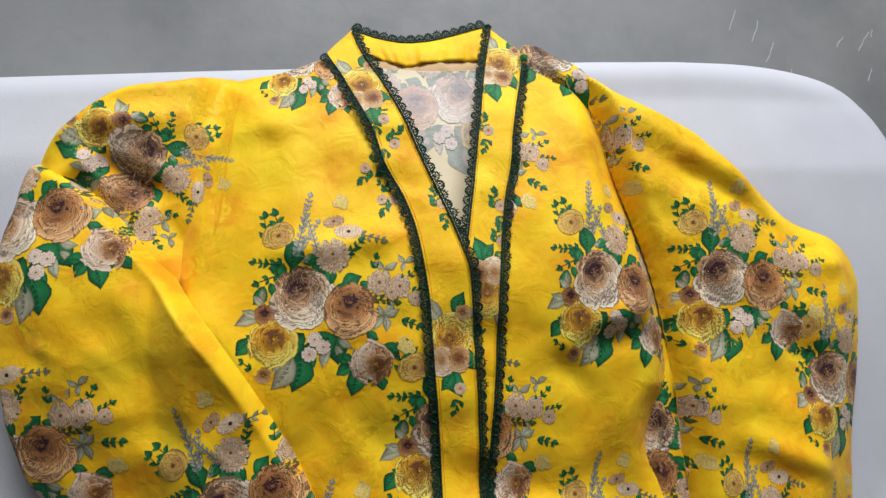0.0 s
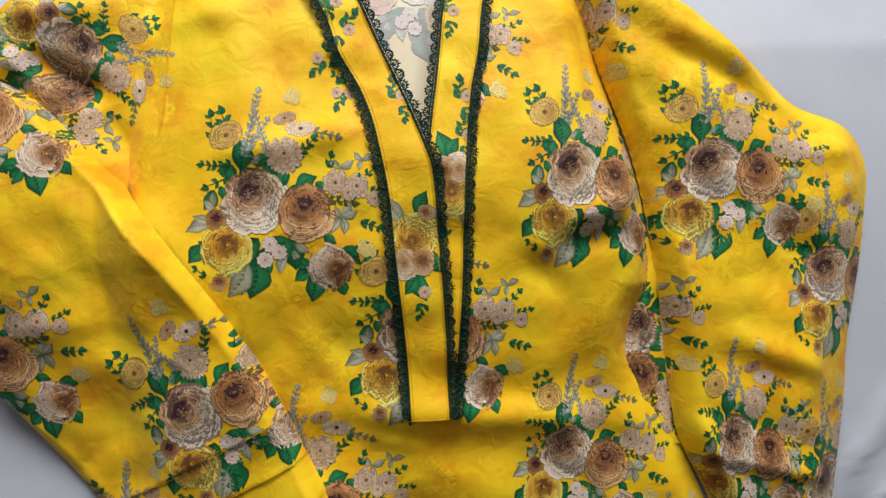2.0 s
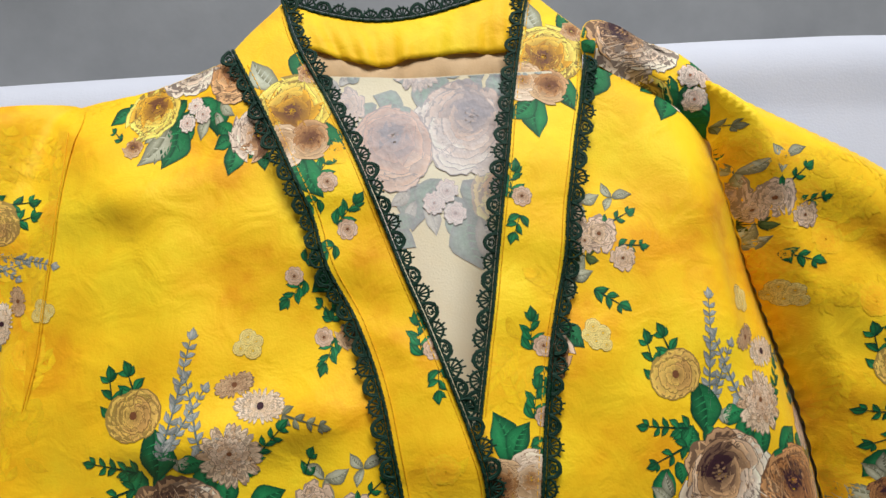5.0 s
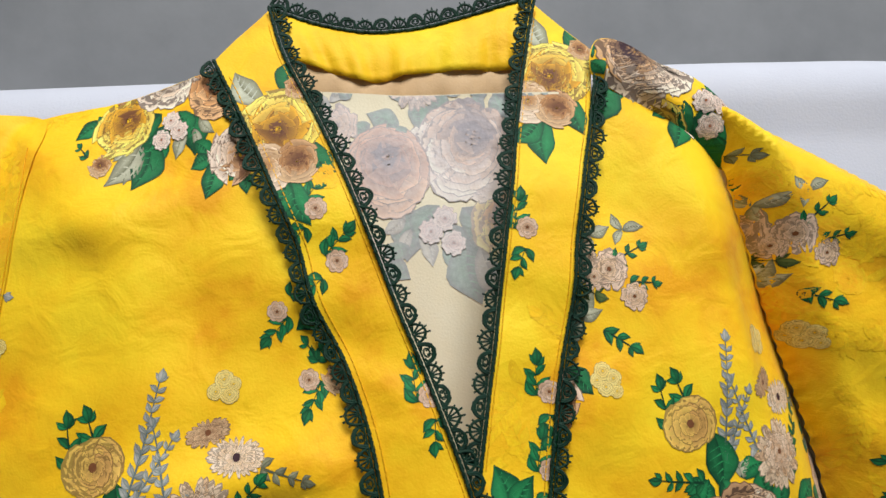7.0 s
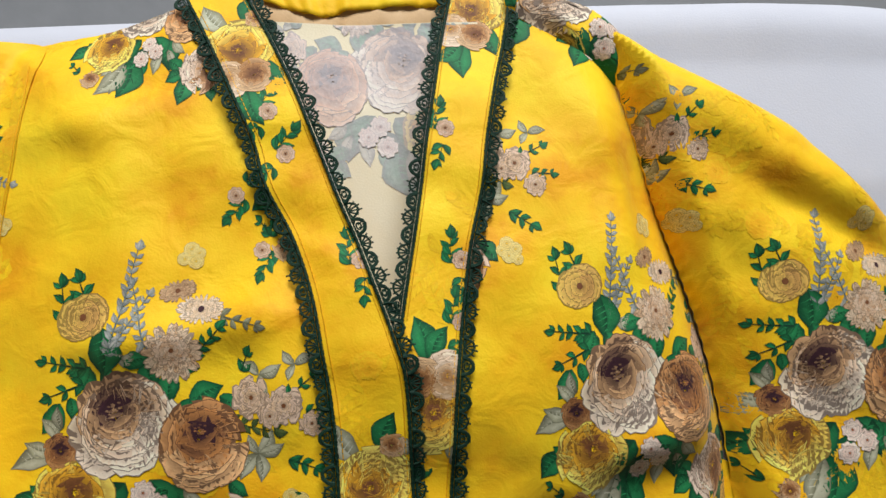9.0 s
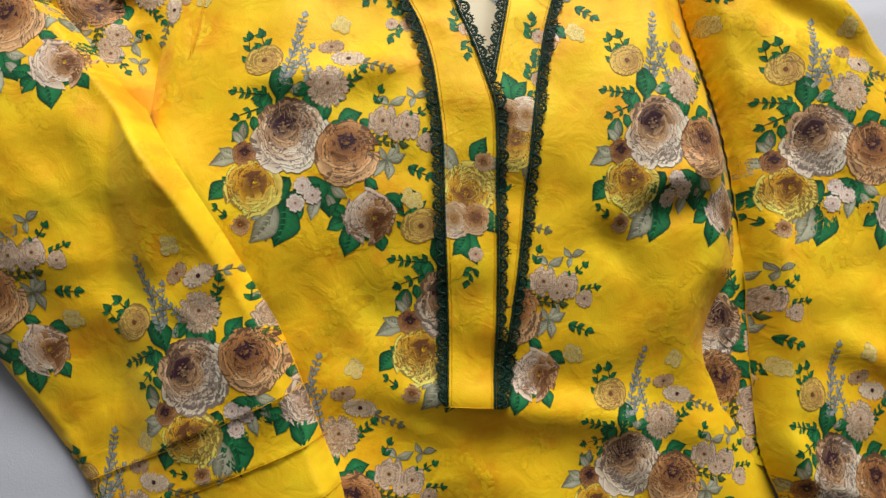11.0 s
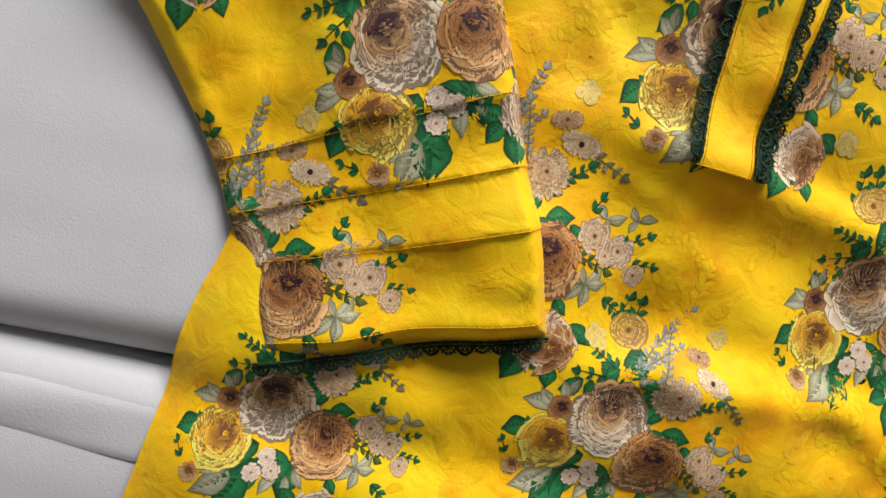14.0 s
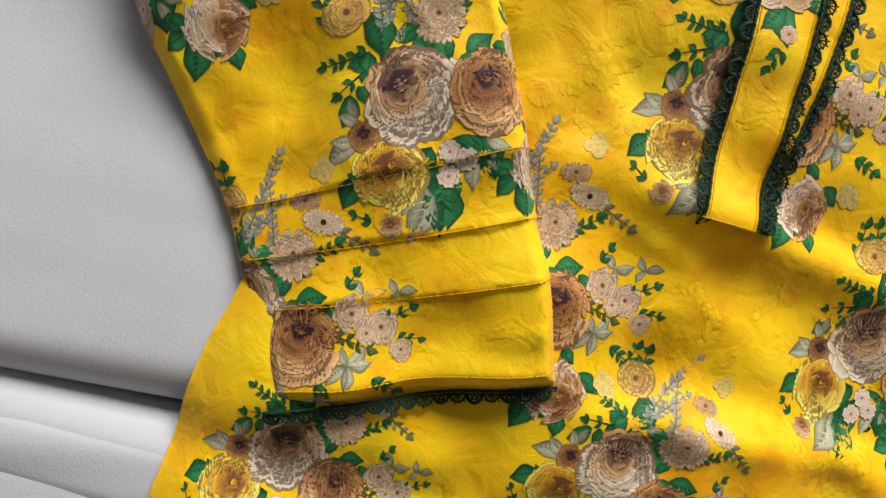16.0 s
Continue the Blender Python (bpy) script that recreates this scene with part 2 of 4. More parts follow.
# ---- mattresses ----
def mattress(name, cx, cy, w, d, top, angle, corner, label, soft=0.045, seed=0, folds=(), crown=0.016):
    """A padded slab with rounded sides, covered in a sheet; angle turns it round its centre."""
    n_ring, rows = 220, 26
    ang = np.linspace(0, 2 * math.pi, n_ring, endpoint=False)
    e = 2.0 / corner
    c, s = np.cos(ang), np.sin(ang)
    ring = np.c_[np.sign(c) * abs(c)**e, np.sign(s) * abs(s)**e]
    V = []
    for r in np.linspace(0, 1, 60)[1:]:
        V.append(np.c_[ring * [w / 2 - soft, d / 2 - soft] * r, np.full(n_ring, top)])
    for f in np.linspace(0, 1, 12)[1:]:
        a = f * math.pi / 2
        V.append(np.c_[ring * ([w / 2 - soft + soft * math.sin(a), d / 2 - soft + soft * math.sin(a)]), np.full(n_ring, top - soft * (1 - math.cos(a)))])
    for f in np.linspace(0, 1, 6)[1:]:
        V.append(np.c_[ring * [w / 2, d / 2], np.full(n_ring, (top - soft) * (1 - f))])
    m = len(V)
    V = np.vstack([[[0, 0, top]], *V])
    ca, sa = math.cos(angle), math.sin(angle)
    V[:, :2] = V[:, :2] @ np.array([[ca, sa], [-sa, ca]]) + [cx, cy]
    wave = np.array([noise.noise(Vector((x * 5 + seed, y * 5, 1.7))) * 0.004 + noise.noise(Vector((x * 22, y * 22 + seed, 4.0))) * 0.0008 for x, y, z in V])
    wave -= crown * np.clip((V[:, 1] - 0.20) / 0.08, 0, 1)
    for (x0, y0), (x1, y1), wd, hgt in folds:
        wave += ridge(V[:, :2], x0, y0, x1, y1, wd, hgt)
    V[:, 2] += wave * (V[:, 2] > 0.03)
    F = [(0, 1 + i, 1 + (i + 1) % n_ring) for i in range(n_ring)]
    for k in range(m - 1):
        a, b = 1 + k * n_ring, 1 + (k + 1) * n_ring
        F += [(a + i, b + i, b + (i + 1) % n_ring, a + (i + 1) % n_ring) for i in range(n_ring)]
    return tagged(obj_from(name, V, F, M_SHEET), label, "mattress")


def ridge(P, x0, y0, x1, y1, width, height):
    """A soft fold along a line: a bump that fades at its ends."""
    a, d = np.array([x0, y0]), np.array([x1 - x0, y1 - y0])
    ln = np.hypot(*d)
    u = ((P - a) @ d) / ln**2
    s = ((P - a) @ np.array([-d[1], d[0]])) / ln
    off = np.maximum(np.abs(u - 0.5) - 0.5, 0) * ln
    return height * np.exp(-(s / width)**2) * np.exp(-(off / (2.2 * width))**2) * np.clip(1.2 - 0.8 * (2 * u - 1)**2, 0.3, 1.2)


mattress("mattress", -0.28, 0.004, 1.5, 0.604, 0.134, radians(3.3), 7.0, "padded mattress in a plain white cotton sheet on the cement floor", 0.032,
         folds=[((0.34, -0.20), (0.42, -0.10), 0.008, 0.006), ((0.33, -0.26), (0.42, -0.19), 0.007, 0.006), ((-0.40, -0.25), (-0.39, -0.21), 0.006, 0.002)])
front_mattress = mattress("front_mattress", -0.3, -0.654, 1.6, 0.70, 0.130, radians(-1.0), 9.0, "second white sheeted mattress butted against the first", 0.03, 9.0,
         folds=[((-0.62, -0.322), (-0.28, -0.330), 0.008, 0.003), ((-0.62, -0.340), (-0.28, -0.347), 0.006, -0.009), ((-0.62, -0.37), (-0.28, -0.38), 0.02, 0.004)])

# turned hem of the front sheet, lying along its edge
xs, us = np.linspace(-1.0, 0.40, 160), np.linspace(0, 1, 14)
V = [(x, -0.322 - 0.017 * (x + 1.0) * 0.5 - 0.034 * u + 0.0015 * math.sin(9 * x), 0.1295 + 0.0028 * math.sin(math.pi * u)**0.6 + 0.0007 * math.sin(31 * x + 5 * u)) for x in xs for u in us]
F = [(a * 14 + b, (a + 1) * 14 + b, (a + 1) * 14 + b + 1, a * 14 + b + 1) for a in range(159) for b in range(13)]
obj_from("sheet_hem", V, F, M_SHEET, front_mattress, "turned hem of the white sheet")

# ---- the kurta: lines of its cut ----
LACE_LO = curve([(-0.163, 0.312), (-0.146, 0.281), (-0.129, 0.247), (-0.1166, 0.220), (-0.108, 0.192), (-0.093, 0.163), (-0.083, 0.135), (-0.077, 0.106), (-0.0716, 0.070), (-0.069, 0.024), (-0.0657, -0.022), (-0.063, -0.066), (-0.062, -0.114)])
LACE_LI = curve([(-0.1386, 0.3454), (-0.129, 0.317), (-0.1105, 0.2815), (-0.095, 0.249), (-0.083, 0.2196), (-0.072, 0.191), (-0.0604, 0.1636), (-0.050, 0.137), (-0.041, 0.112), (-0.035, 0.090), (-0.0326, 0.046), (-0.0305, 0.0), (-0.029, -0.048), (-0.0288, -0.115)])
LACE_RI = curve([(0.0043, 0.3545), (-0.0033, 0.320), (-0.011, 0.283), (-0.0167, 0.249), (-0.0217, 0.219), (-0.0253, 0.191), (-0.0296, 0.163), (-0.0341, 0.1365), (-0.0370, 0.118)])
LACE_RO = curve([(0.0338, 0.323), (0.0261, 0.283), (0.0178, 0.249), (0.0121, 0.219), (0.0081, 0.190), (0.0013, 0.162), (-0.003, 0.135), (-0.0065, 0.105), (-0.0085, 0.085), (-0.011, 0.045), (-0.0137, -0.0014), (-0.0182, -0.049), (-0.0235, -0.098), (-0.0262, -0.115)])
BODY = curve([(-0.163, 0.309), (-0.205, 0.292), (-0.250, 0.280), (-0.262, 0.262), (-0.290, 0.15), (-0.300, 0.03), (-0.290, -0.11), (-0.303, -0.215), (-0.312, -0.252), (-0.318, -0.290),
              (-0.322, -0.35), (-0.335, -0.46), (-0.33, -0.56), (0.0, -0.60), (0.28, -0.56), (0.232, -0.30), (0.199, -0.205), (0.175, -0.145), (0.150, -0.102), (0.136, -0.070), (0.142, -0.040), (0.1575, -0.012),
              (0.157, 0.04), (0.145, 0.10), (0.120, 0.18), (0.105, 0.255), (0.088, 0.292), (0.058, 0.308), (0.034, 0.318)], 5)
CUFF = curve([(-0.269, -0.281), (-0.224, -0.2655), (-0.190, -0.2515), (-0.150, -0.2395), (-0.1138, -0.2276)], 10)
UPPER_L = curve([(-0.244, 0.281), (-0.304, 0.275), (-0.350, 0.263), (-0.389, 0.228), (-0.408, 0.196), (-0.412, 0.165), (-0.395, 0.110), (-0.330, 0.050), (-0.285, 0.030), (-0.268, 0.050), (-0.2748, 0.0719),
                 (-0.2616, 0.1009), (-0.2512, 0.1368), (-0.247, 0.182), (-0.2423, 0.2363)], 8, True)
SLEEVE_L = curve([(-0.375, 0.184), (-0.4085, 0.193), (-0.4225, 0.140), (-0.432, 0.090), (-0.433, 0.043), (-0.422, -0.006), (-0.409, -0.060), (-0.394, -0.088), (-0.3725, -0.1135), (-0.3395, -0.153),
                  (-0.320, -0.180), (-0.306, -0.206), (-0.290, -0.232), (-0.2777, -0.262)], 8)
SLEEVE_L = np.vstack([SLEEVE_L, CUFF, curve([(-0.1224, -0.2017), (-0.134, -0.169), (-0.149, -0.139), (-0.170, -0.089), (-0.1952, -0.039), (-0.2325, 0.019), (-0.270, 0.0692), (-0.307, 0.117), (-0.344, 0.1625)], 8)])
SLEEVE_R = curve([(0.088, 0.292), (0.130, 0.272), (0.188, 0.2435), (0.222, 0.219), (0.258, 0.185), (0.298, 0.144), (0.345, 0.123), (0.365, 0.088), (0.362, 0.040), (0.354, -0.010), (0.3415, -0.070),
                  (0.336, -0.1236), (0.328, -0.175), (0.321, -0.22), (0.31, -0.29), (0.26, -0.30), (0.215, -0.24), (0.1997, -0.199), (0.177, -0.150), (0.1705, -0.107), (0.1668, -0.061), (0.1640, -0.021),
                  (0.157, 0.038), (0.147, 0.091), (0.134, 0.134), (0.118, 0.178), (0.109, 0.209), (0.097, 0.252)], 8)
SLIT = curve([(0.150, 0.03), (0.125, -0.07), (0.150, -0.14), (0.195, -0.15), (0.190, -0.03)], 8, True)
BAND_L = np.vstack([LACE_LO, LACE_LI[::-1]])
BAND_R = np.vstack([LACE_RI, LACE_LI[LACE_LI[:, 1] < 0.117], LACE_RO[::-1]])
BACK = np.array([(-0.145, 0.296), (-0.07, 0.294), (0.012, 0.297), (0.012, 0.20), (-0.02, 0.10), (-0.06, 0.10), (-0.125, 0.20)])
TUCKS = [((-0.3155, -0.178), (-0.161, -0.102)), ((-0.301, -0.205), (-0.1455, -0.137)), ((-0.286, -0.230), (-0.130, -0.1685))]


def soft_edge(d, w):
    t = np.clip(d / w, 0, 1)
    return np.sin(t * math.pi / 2)


def wrinkle(P, seed, scale, amount):
    """Broad slack in the cloth, as a few crossed waves."""
    r = np.random.default_rng(seed)
    z = np.zeros(len(P))
    for k in range(7):
        f = scale * r.uniform(0.6, 1.8)
        a, ph = r.uniform(0, math.pi), r.uniform(0, 6.28)
        w = P[:, 0] * math.cos(a) + P[:, 1] * math.sin(a)
        q = P[:, 0] * math.sin(a) - P[:, 1] * math.cos(a)
        z += amount / 7 * np.sin(w * f + ph + 1.2 * np.sin(q * f * 0.45 + ph))
    return z


FOLDS = [(-0.21, 0.108, -0.085, 0.128, 0.014, 0.007), (-0.10, 0.13, -0.10, 0.05, 0.014, 0.005), (-0.24, 0.22, -0.15, 0.245, 0.012, 0.004), (-0.24, 0.245, -0.20, 0.20, 0.012, -0.0015),
         (-0.16, -0.10, 0.16, -0.135, 0.016, 0.008), (-0.20, -0.205, 0.10, -0.215, 0.020, -0.005), (-0.10, -0.24, 0.13, -0.225, 0.014, 0.007), (0.03, 0.03, 0.075, -0.02, 0.012, -0.004),
         (0.15, 0.075, 0.03, 0.020, 0.014, 0.006), (0.06, -0.10, 0.12, -0.21, 0.018, 0.006), (-0.16, -0.02, -0.10, -0.10, 0.013, 0.004), (-0.04, -0.20, 0.0, -0.32, 0.014, 0.005),
         (0.04, 0.035, 0.15, 0.03, 0.013, -0.005), (-0.24, 0.0, -0.18, -0.09, 0.014, -0.004), (0.05, -0.215, 0.20, -0.30, 0.012, 0.005), (0.10, 0.24, 0.11, 0.12, 0.010, -0.005)]


def creases(P, seed, n, lo, hi, height=0.0016):
    """Short sharp creases, as cotton keeps them from folding."""
    r = np.random.default_rng(seed)
    z = np.zeros(len(P))
    for k in range(n):
        x, y = r.uniform(lo, hi)
        a, ln = r.choice([0.3, 0.9, 2.2, 2.8]) + r.normal(0, 0.3), r.uniform(0.02, 0.07)
        z += ridge(P, x, y, x + ln * math.cos(a), y + ln * math.sin(a), r.uniform(0.006, 0.011), height * r.uniform(-0.8, 1.0))
    return z


def z_body(P, d):
    x, y = P[:, 0], P[:, 1]
    south = np.where(y > 0.07, 0.13, np.interp(x, [-0.12, -0.04, 0.02], [0.125, 0.14, 0.105]))
    z = 0.015 + 0.032 * np.exp(-((y - 0.07) / south)**2) * np.exp(-((x + 0.06) / 0.30)**2) - 0.012 * np.exp(-((x - 0.09)**2 + (y + 0.16)**2) / 0.006) + 0.012 * np.exp(-((x + 0.13)**2 + (y + 0.20)**2) / 0.002)
    z = z + wrinkle(P, 3, 34, 0.008) + wrinkle(P, 8, 95, 0.0028) + creases(P, 1, 60, (-0.28, -0.33), (0.16, 0.28))
    for f in FOLDS:
        z = z + ridge(P, *f)
    gap = 0.009 * np.exp(-((y + 0.312) / 0.02)**2)
    low = 0.010 * np.clip((y - 0.22) / 0.07, 0, 1)
    return 0.137 - gap - low + np.maximum(z, 0.004) * soft_edge(d, 0.035)


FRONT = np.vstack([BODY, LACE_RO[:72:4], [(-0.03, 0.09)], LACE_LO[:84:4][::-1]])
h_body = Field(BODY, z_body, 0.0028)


FOLDS_L = [(-0.372, 0.205, -0.33, 0.155, 0.010, 0.008), (-0.36, 0.222, -0.30, 0.235, 0.012, 0.006), (-0.352, 0.193, -0.30, 0.165, 0.012, -0.012), (-0.39, 0.17, -0.36, 0.19, 0.010, 0.006),
           (-0.33, 0.08, -0.25, -0.03, 0.018, 0.006), (-0.37, -0.02, -0.29, -0.13, 0.018, -0.006), (-0.28, 0.02, -0.22, -0.06, 0.012, -0.003), (-0.30, 0.15, -0.27, 0.09, 0.012, -0.007),
           (-0.35, 0.03, -0.31, -0.03, 0.008, 0.002), (-0.28, -0.03, -0.22, -0.07, 0.006, 0.002), (-0.25, 0.25, -0.26, 0.20, 0.008, 0.004)]


def z_upper(P, d):
    """The upper sleeve: flush with the front at the armhole seam, puffed at the shoulder."""
    x, y = P[:, 0], P[:, 1]
    z = 0.022 + 0.012 * np.exp(-((x + 0.355)**2 + (y - 0.215)**2) / 0.002) + wrinkle(P, 12, 40, 0.008) + wrinkle(P, 2, 110, 0.0025) + creases(P, 5, 20, (-0.41, 0.06), (-0.25, 0.26))
    for f in FOLDS_L:
        z = z + ridge(P, *f)
    w = np.clip((x + 0.285) / 0.035, 0, 1)
    w = w * w * (3 - 2 * w)
    puff = 0.137 + np.maximum(z, 0.004) * soft_edge(d + 0.002, 0.016)
    return (1 - w) * puff + w * (h_body(P) + 0.0010)


def z_slit(P, d):
    return 0.1405 + 0.002 * np.sin(P[:, 0] * 240) * np.cos(P[:, 1] * 90)


def z_sleeve_l(P, d):
    x, y = P[:, 0], P[:, 1]
    over = 1 / (1 + np.exp(-(x + 0.295 + 0.1 * y) / 0.022))
    base = 0.136 + over * np.where(h_body.d(P) > -0.01, np.maximum(h_body(P) - 0.136, 0) * 0.8, 0)
    base = base + 0.010 * np.exp(-np.clip(d, 0, 1) / 0.03) * np.clip((y + 0.02) / 0.05, 0, 1) * over
    top = 0.026 + 0.022 * np.exp(-((x + 0.36)**2 + (y - 0.09)**2) / 0.009) - 0.010 * np.clip((-0.10 - y) / 0.12, 0, 1)
    z = top + wrinkle(P, 12, 36, 0.006) + wrinkle(P, 2, 110, 0.0028) + creases(P, 2, 45, (-0.42, -0.26), (-0.12, 0.26))
    for f in FOLDS_L:
        z = z + 0.5 * ridge(P, *f)
    z = z + 0.006 * np.exp(-((x + 0.33)**2 + (y - 0.04)**2) / 0.006) - 0.012 * np.clip((-0.02 - y) / 0.10, 0, 1) * np.clip((-0.235 - x) / 0.06, 0, 1)
    out = base + 0.003 + np.maximum(z, 0.004) * soft_edge(d, 0.012)
    for (x0, y0), (x1, y1) in TUCKS:
        ln = math.hypot(x1 - x0, y1 - y0)
        s = ((P - [x0, y0]) @ np.array([-(y1 - y0), x1 - x0])) / ln
        s = s + 0.0012 * np.sin(60 * x) + 0.0005 * np.sin(240 * x)
        out = out + 0.0022 * np.exp(-np.clip(s, 0, 1) / 0.008) / (1 + np.exp(-np.clip(s / 0.0004, -60, 60)))
    return out


FOLDS_R = [(0.13, 0.24, 0.25, 0.17, 0.012, 0.005), (0.16, 0.20, 0.28, 0.13, 0.010, -0.005), (0.29, 0.10, 0.34, 0.10, 0.010, 0.006), (0.26, 0.06, 0.31, -0.03, 0.018, -0.006),
           (0.17, 0.02, 0.19, -0.10, 0.014, 0.005), (0.22, -0.06, 0.31, -0.10, 0.012, 0.006), (0.18, -0.12, 0.30, -0.16, 0.012, -0.004), (0.20, -0.16, 0.31, -0.19, 0.008, 0.005), (0.15, 0.15, 0.17, 0.05, 0.01, -0.003)]


def z_sleeve_r(P, d):
    x, y = P[:, 0], P[:, 1]
    z = 0.027 + wrinkle(P, 21, 34, 0.007) + wrinkle(P, 6, 110, 0.0028) + creases(P, 3, 40, (0.11, -0.26), (0.34, 0.26))
    for f in FOLDS_R:
        z = z + ridge(P, *f)
    inner = np.clip((0.02 - (x - np.interp(y, [-0.2, -0.1, 0.0, 0.13, 0.25], [0.199, 0.170, 0.161, 0.134, 0.097]))) / 0.02, 0, 1)
    lift = inner * np.where(y > 0.0, 0.005, 0.004)
    outer = np.clip((x - 0.22) / 0.08, 0, 1)
    return 0.140 + np.maximum(z, 0.004) * ((1 - outer) * soft_edge(d, 0.020) + outer * soft_edge(d, 0.060)) + lift * soft_edge(d, 0.003)


def z_back(P, d):
    return 0.1405 + 0.0008 * np.sin(P[:, 0] * 70 + P[:, 1] * 30) - 0.004 * np.clip((P[:, 1] - 0.24) / 0.05, 0, 1)


def z_band(P, d):
    """The bands lie on the front; towards the neck they rise into the standing collar."""
    z = h_body(P)
    t = np.clip((P[:, 1] - 0.19) / 0.08, 0, 1)
    t = t * t * (3 - 2 * t)
    return (1 - t) * z + t * (0.152 - 0.45 * np.maximum(P[:, 1] - 0.258, -0.03)) + 0.0012 + 0.0006 * np.sin(P[:, 1] * 160 + P[:, 0] * 40)


def z_band_l(P, d):
    return z_band(P, d) + 0.0012


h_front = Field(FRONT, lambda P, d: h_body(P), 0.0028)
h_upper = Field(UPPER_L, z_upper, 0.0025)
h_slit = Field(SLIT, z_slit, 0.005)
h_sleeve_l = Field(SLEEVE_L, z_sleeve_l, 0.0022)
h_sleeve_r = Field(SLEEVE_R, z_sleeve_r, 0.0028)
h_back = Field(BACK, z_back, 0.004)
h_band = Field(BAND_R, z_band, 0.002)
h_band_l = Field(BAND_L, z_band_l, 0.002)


# ---- the print: flowers and leaves as flat printed patches ----
U, S = 0.0002085, 0.000362  # units of the motifs


class Print:
    def __init__(self):
        self.P, self.T, self.C, self.L, self.n = [], [], [], [], 0
        self.plain = False

    def patch(self, ring, core, c_rim, c_mid, c_core, layer):
        """A flat patch with a rim, a middle ring and a core point, coloured outwards."""
        k = len(ring)
        mid, low = core + (ring - core) * 0.74, core + (ring - core) * 0.40
        self.P.append(np.vstack([ring, mid, low, core[None]]))
        c_low = np.array(c_mid) * 0.65 + np.array(c_core) * 0.35
        self.C.append(np.vstack([np.broadcast_to(c_rim, (k, 3)), np.broadcast_to(c_mid, (k, 3)), np.broadcast_to(c_low, (k, 3)), np.array(c_core)[None]]))
        i, j = np.arange(k), (np.arange(k) + 1) % k
        t = np.vstack([np.c_[i, j, j + k], np.c_[i, j + k, i + k], np.c_[i + k, j + k, j + 2 * k], np.c_[i + k, j + 2 * k, i + 2 * k], np.c_[i + 2 * k, j + 2 * k, np.full(k, 3 * k)]])
        self.T.append(t + self.n)
        self.L.append(np.full(3 * k + 1, float(layer)))
        self.n += 3 * k + 1

    def done(self):
        return np.vstack(self.P), np.vstack(self.T), np.vstack(self.C), np.concatenate(self.L)


def mixc(a, b, t):
    return np.array(a) * (1 - t) + np.array(b) * t


WHITE, CREAM, TAN, BROWN, DARK = (0.80, 0.63, 0.46), (0.62, 0.40, 0.21), (0.46, 0.22, 0.075), (0.17, 0.060, 0.020), (0.040, 0.012, 0.018)
GREEN, DGREEN, LGREEN = (0.006, 0.135, 0.040), (0.002, 0.038, 0.016), (0.025, 0.27, 0.085)
GREY, DGREY, PINKISH, GOLD = (0.33, 0.32, 0.20), (0.11, 0.11, 0.065), (0.72, 0.52, 0.38), (0.80, 0.48, 0.02)
GREYS_ = (GREY, DGREY, (0.56, 0.54, 0.40))
LILAC = ((0.28, 0.29, 0.25), (0.12, 0.15, 0.14), (0.46, 0.42, 0.38))


def rose(pr, eye, mid, rx, ry, tones, layer, r, rings=9, petals=15, lean=(0.0, -1.0), tilt=0.30):
    """A full rose: rings of overlapping petals from the rim to a dark eye. tones: rim, middle, eye; petals towards lean are paler."""
    eye, mid = np.array(eye, float), np.array(mid, float)
    for k in range(rings):
        f = 1 - k / rings
        c = mid * f + eye * (1 - f)
        n = max(6, int(petals * (0.45 + 0.55 * f)))
        spin = r.uniform(0, 6.28)
        for j in r.permutation(n):
            a = spin + 6.283 * j / n + r.normal(0, 0.10)
            way = np.array([math.cos(a), math.sin(a)])
            size = f * r.uniform(0.74, 1.10) + 0.02
            tip, base = c + way * [rx, ry] * size, c + way * [rx, ry] * size * 0.45
            ax = tip - base
            side = np.array([-ax[1], ax[0]]) / np.hypot(*ax) * (6.283 * f * min(rx, ry) / n * r.uniform(0.8, 1.15) + 1.0)
            t = np.linspace(-1, 1, 9)
            lobes = 0.50 + 0.50 * np.sqrt(np.clip(1 - (0.96 * t)**2, 0, 1)) + 0.04 * np.cos(t * r.uniform(5, 10) + r.uniform(0, 6)) + r.normal(0, 0.012, 9)
            rim = base + ax * lobes[:, None] + side * t[:, None]
            ring = np.vstack([rim, base + side * 0.35, base - side * 0.35])
            shade = np.clip(1.35 * (1 - f)**1.25 + 0.06 + r.normal(0, 0.08) - tilt * (way @ np.array(lean)) * (0.4 + 0.6 * f), 0, 1)
            col = mixc(tones[0], tones[1], min(1, 2 * shade)) if shade < 0.5 else mixc(tones[1], tones[2], 2 * shade - 1)
            deep = mixc(col * 0.36, np.array(tones[2]), 0.35)
            z = layer + 2 * k + 1.7 * r.uniform(0, 1)
            core = base - ax * 0.15
            if not pr.plain:
                pr.patch(core + (ring - core) * 1.03, core, deep * 1.2, deep, deep, z)
            pr.patch(ring, core, np.minimum(col * r.uniform(1.0, 1.25), 0.88), mixc(col, deep, 0.38), deep, z + 0.15)
    t = np.linspace(0, 6.283, 9, endpoint=False)
    for k in range(14):
        p = eye + r.normal(0, 0.07, 2) * [rx, ry]
        q = np.c_[np.cos(t) * 0.035 * rx, np.sin(t) * 0.02 * ry]
        col = mixc(tones[2], tones[1], r.uniform(0.1, 0.7))
        pr.patch(p + q, p, col, col, col, layer + 2 * rings + 2)


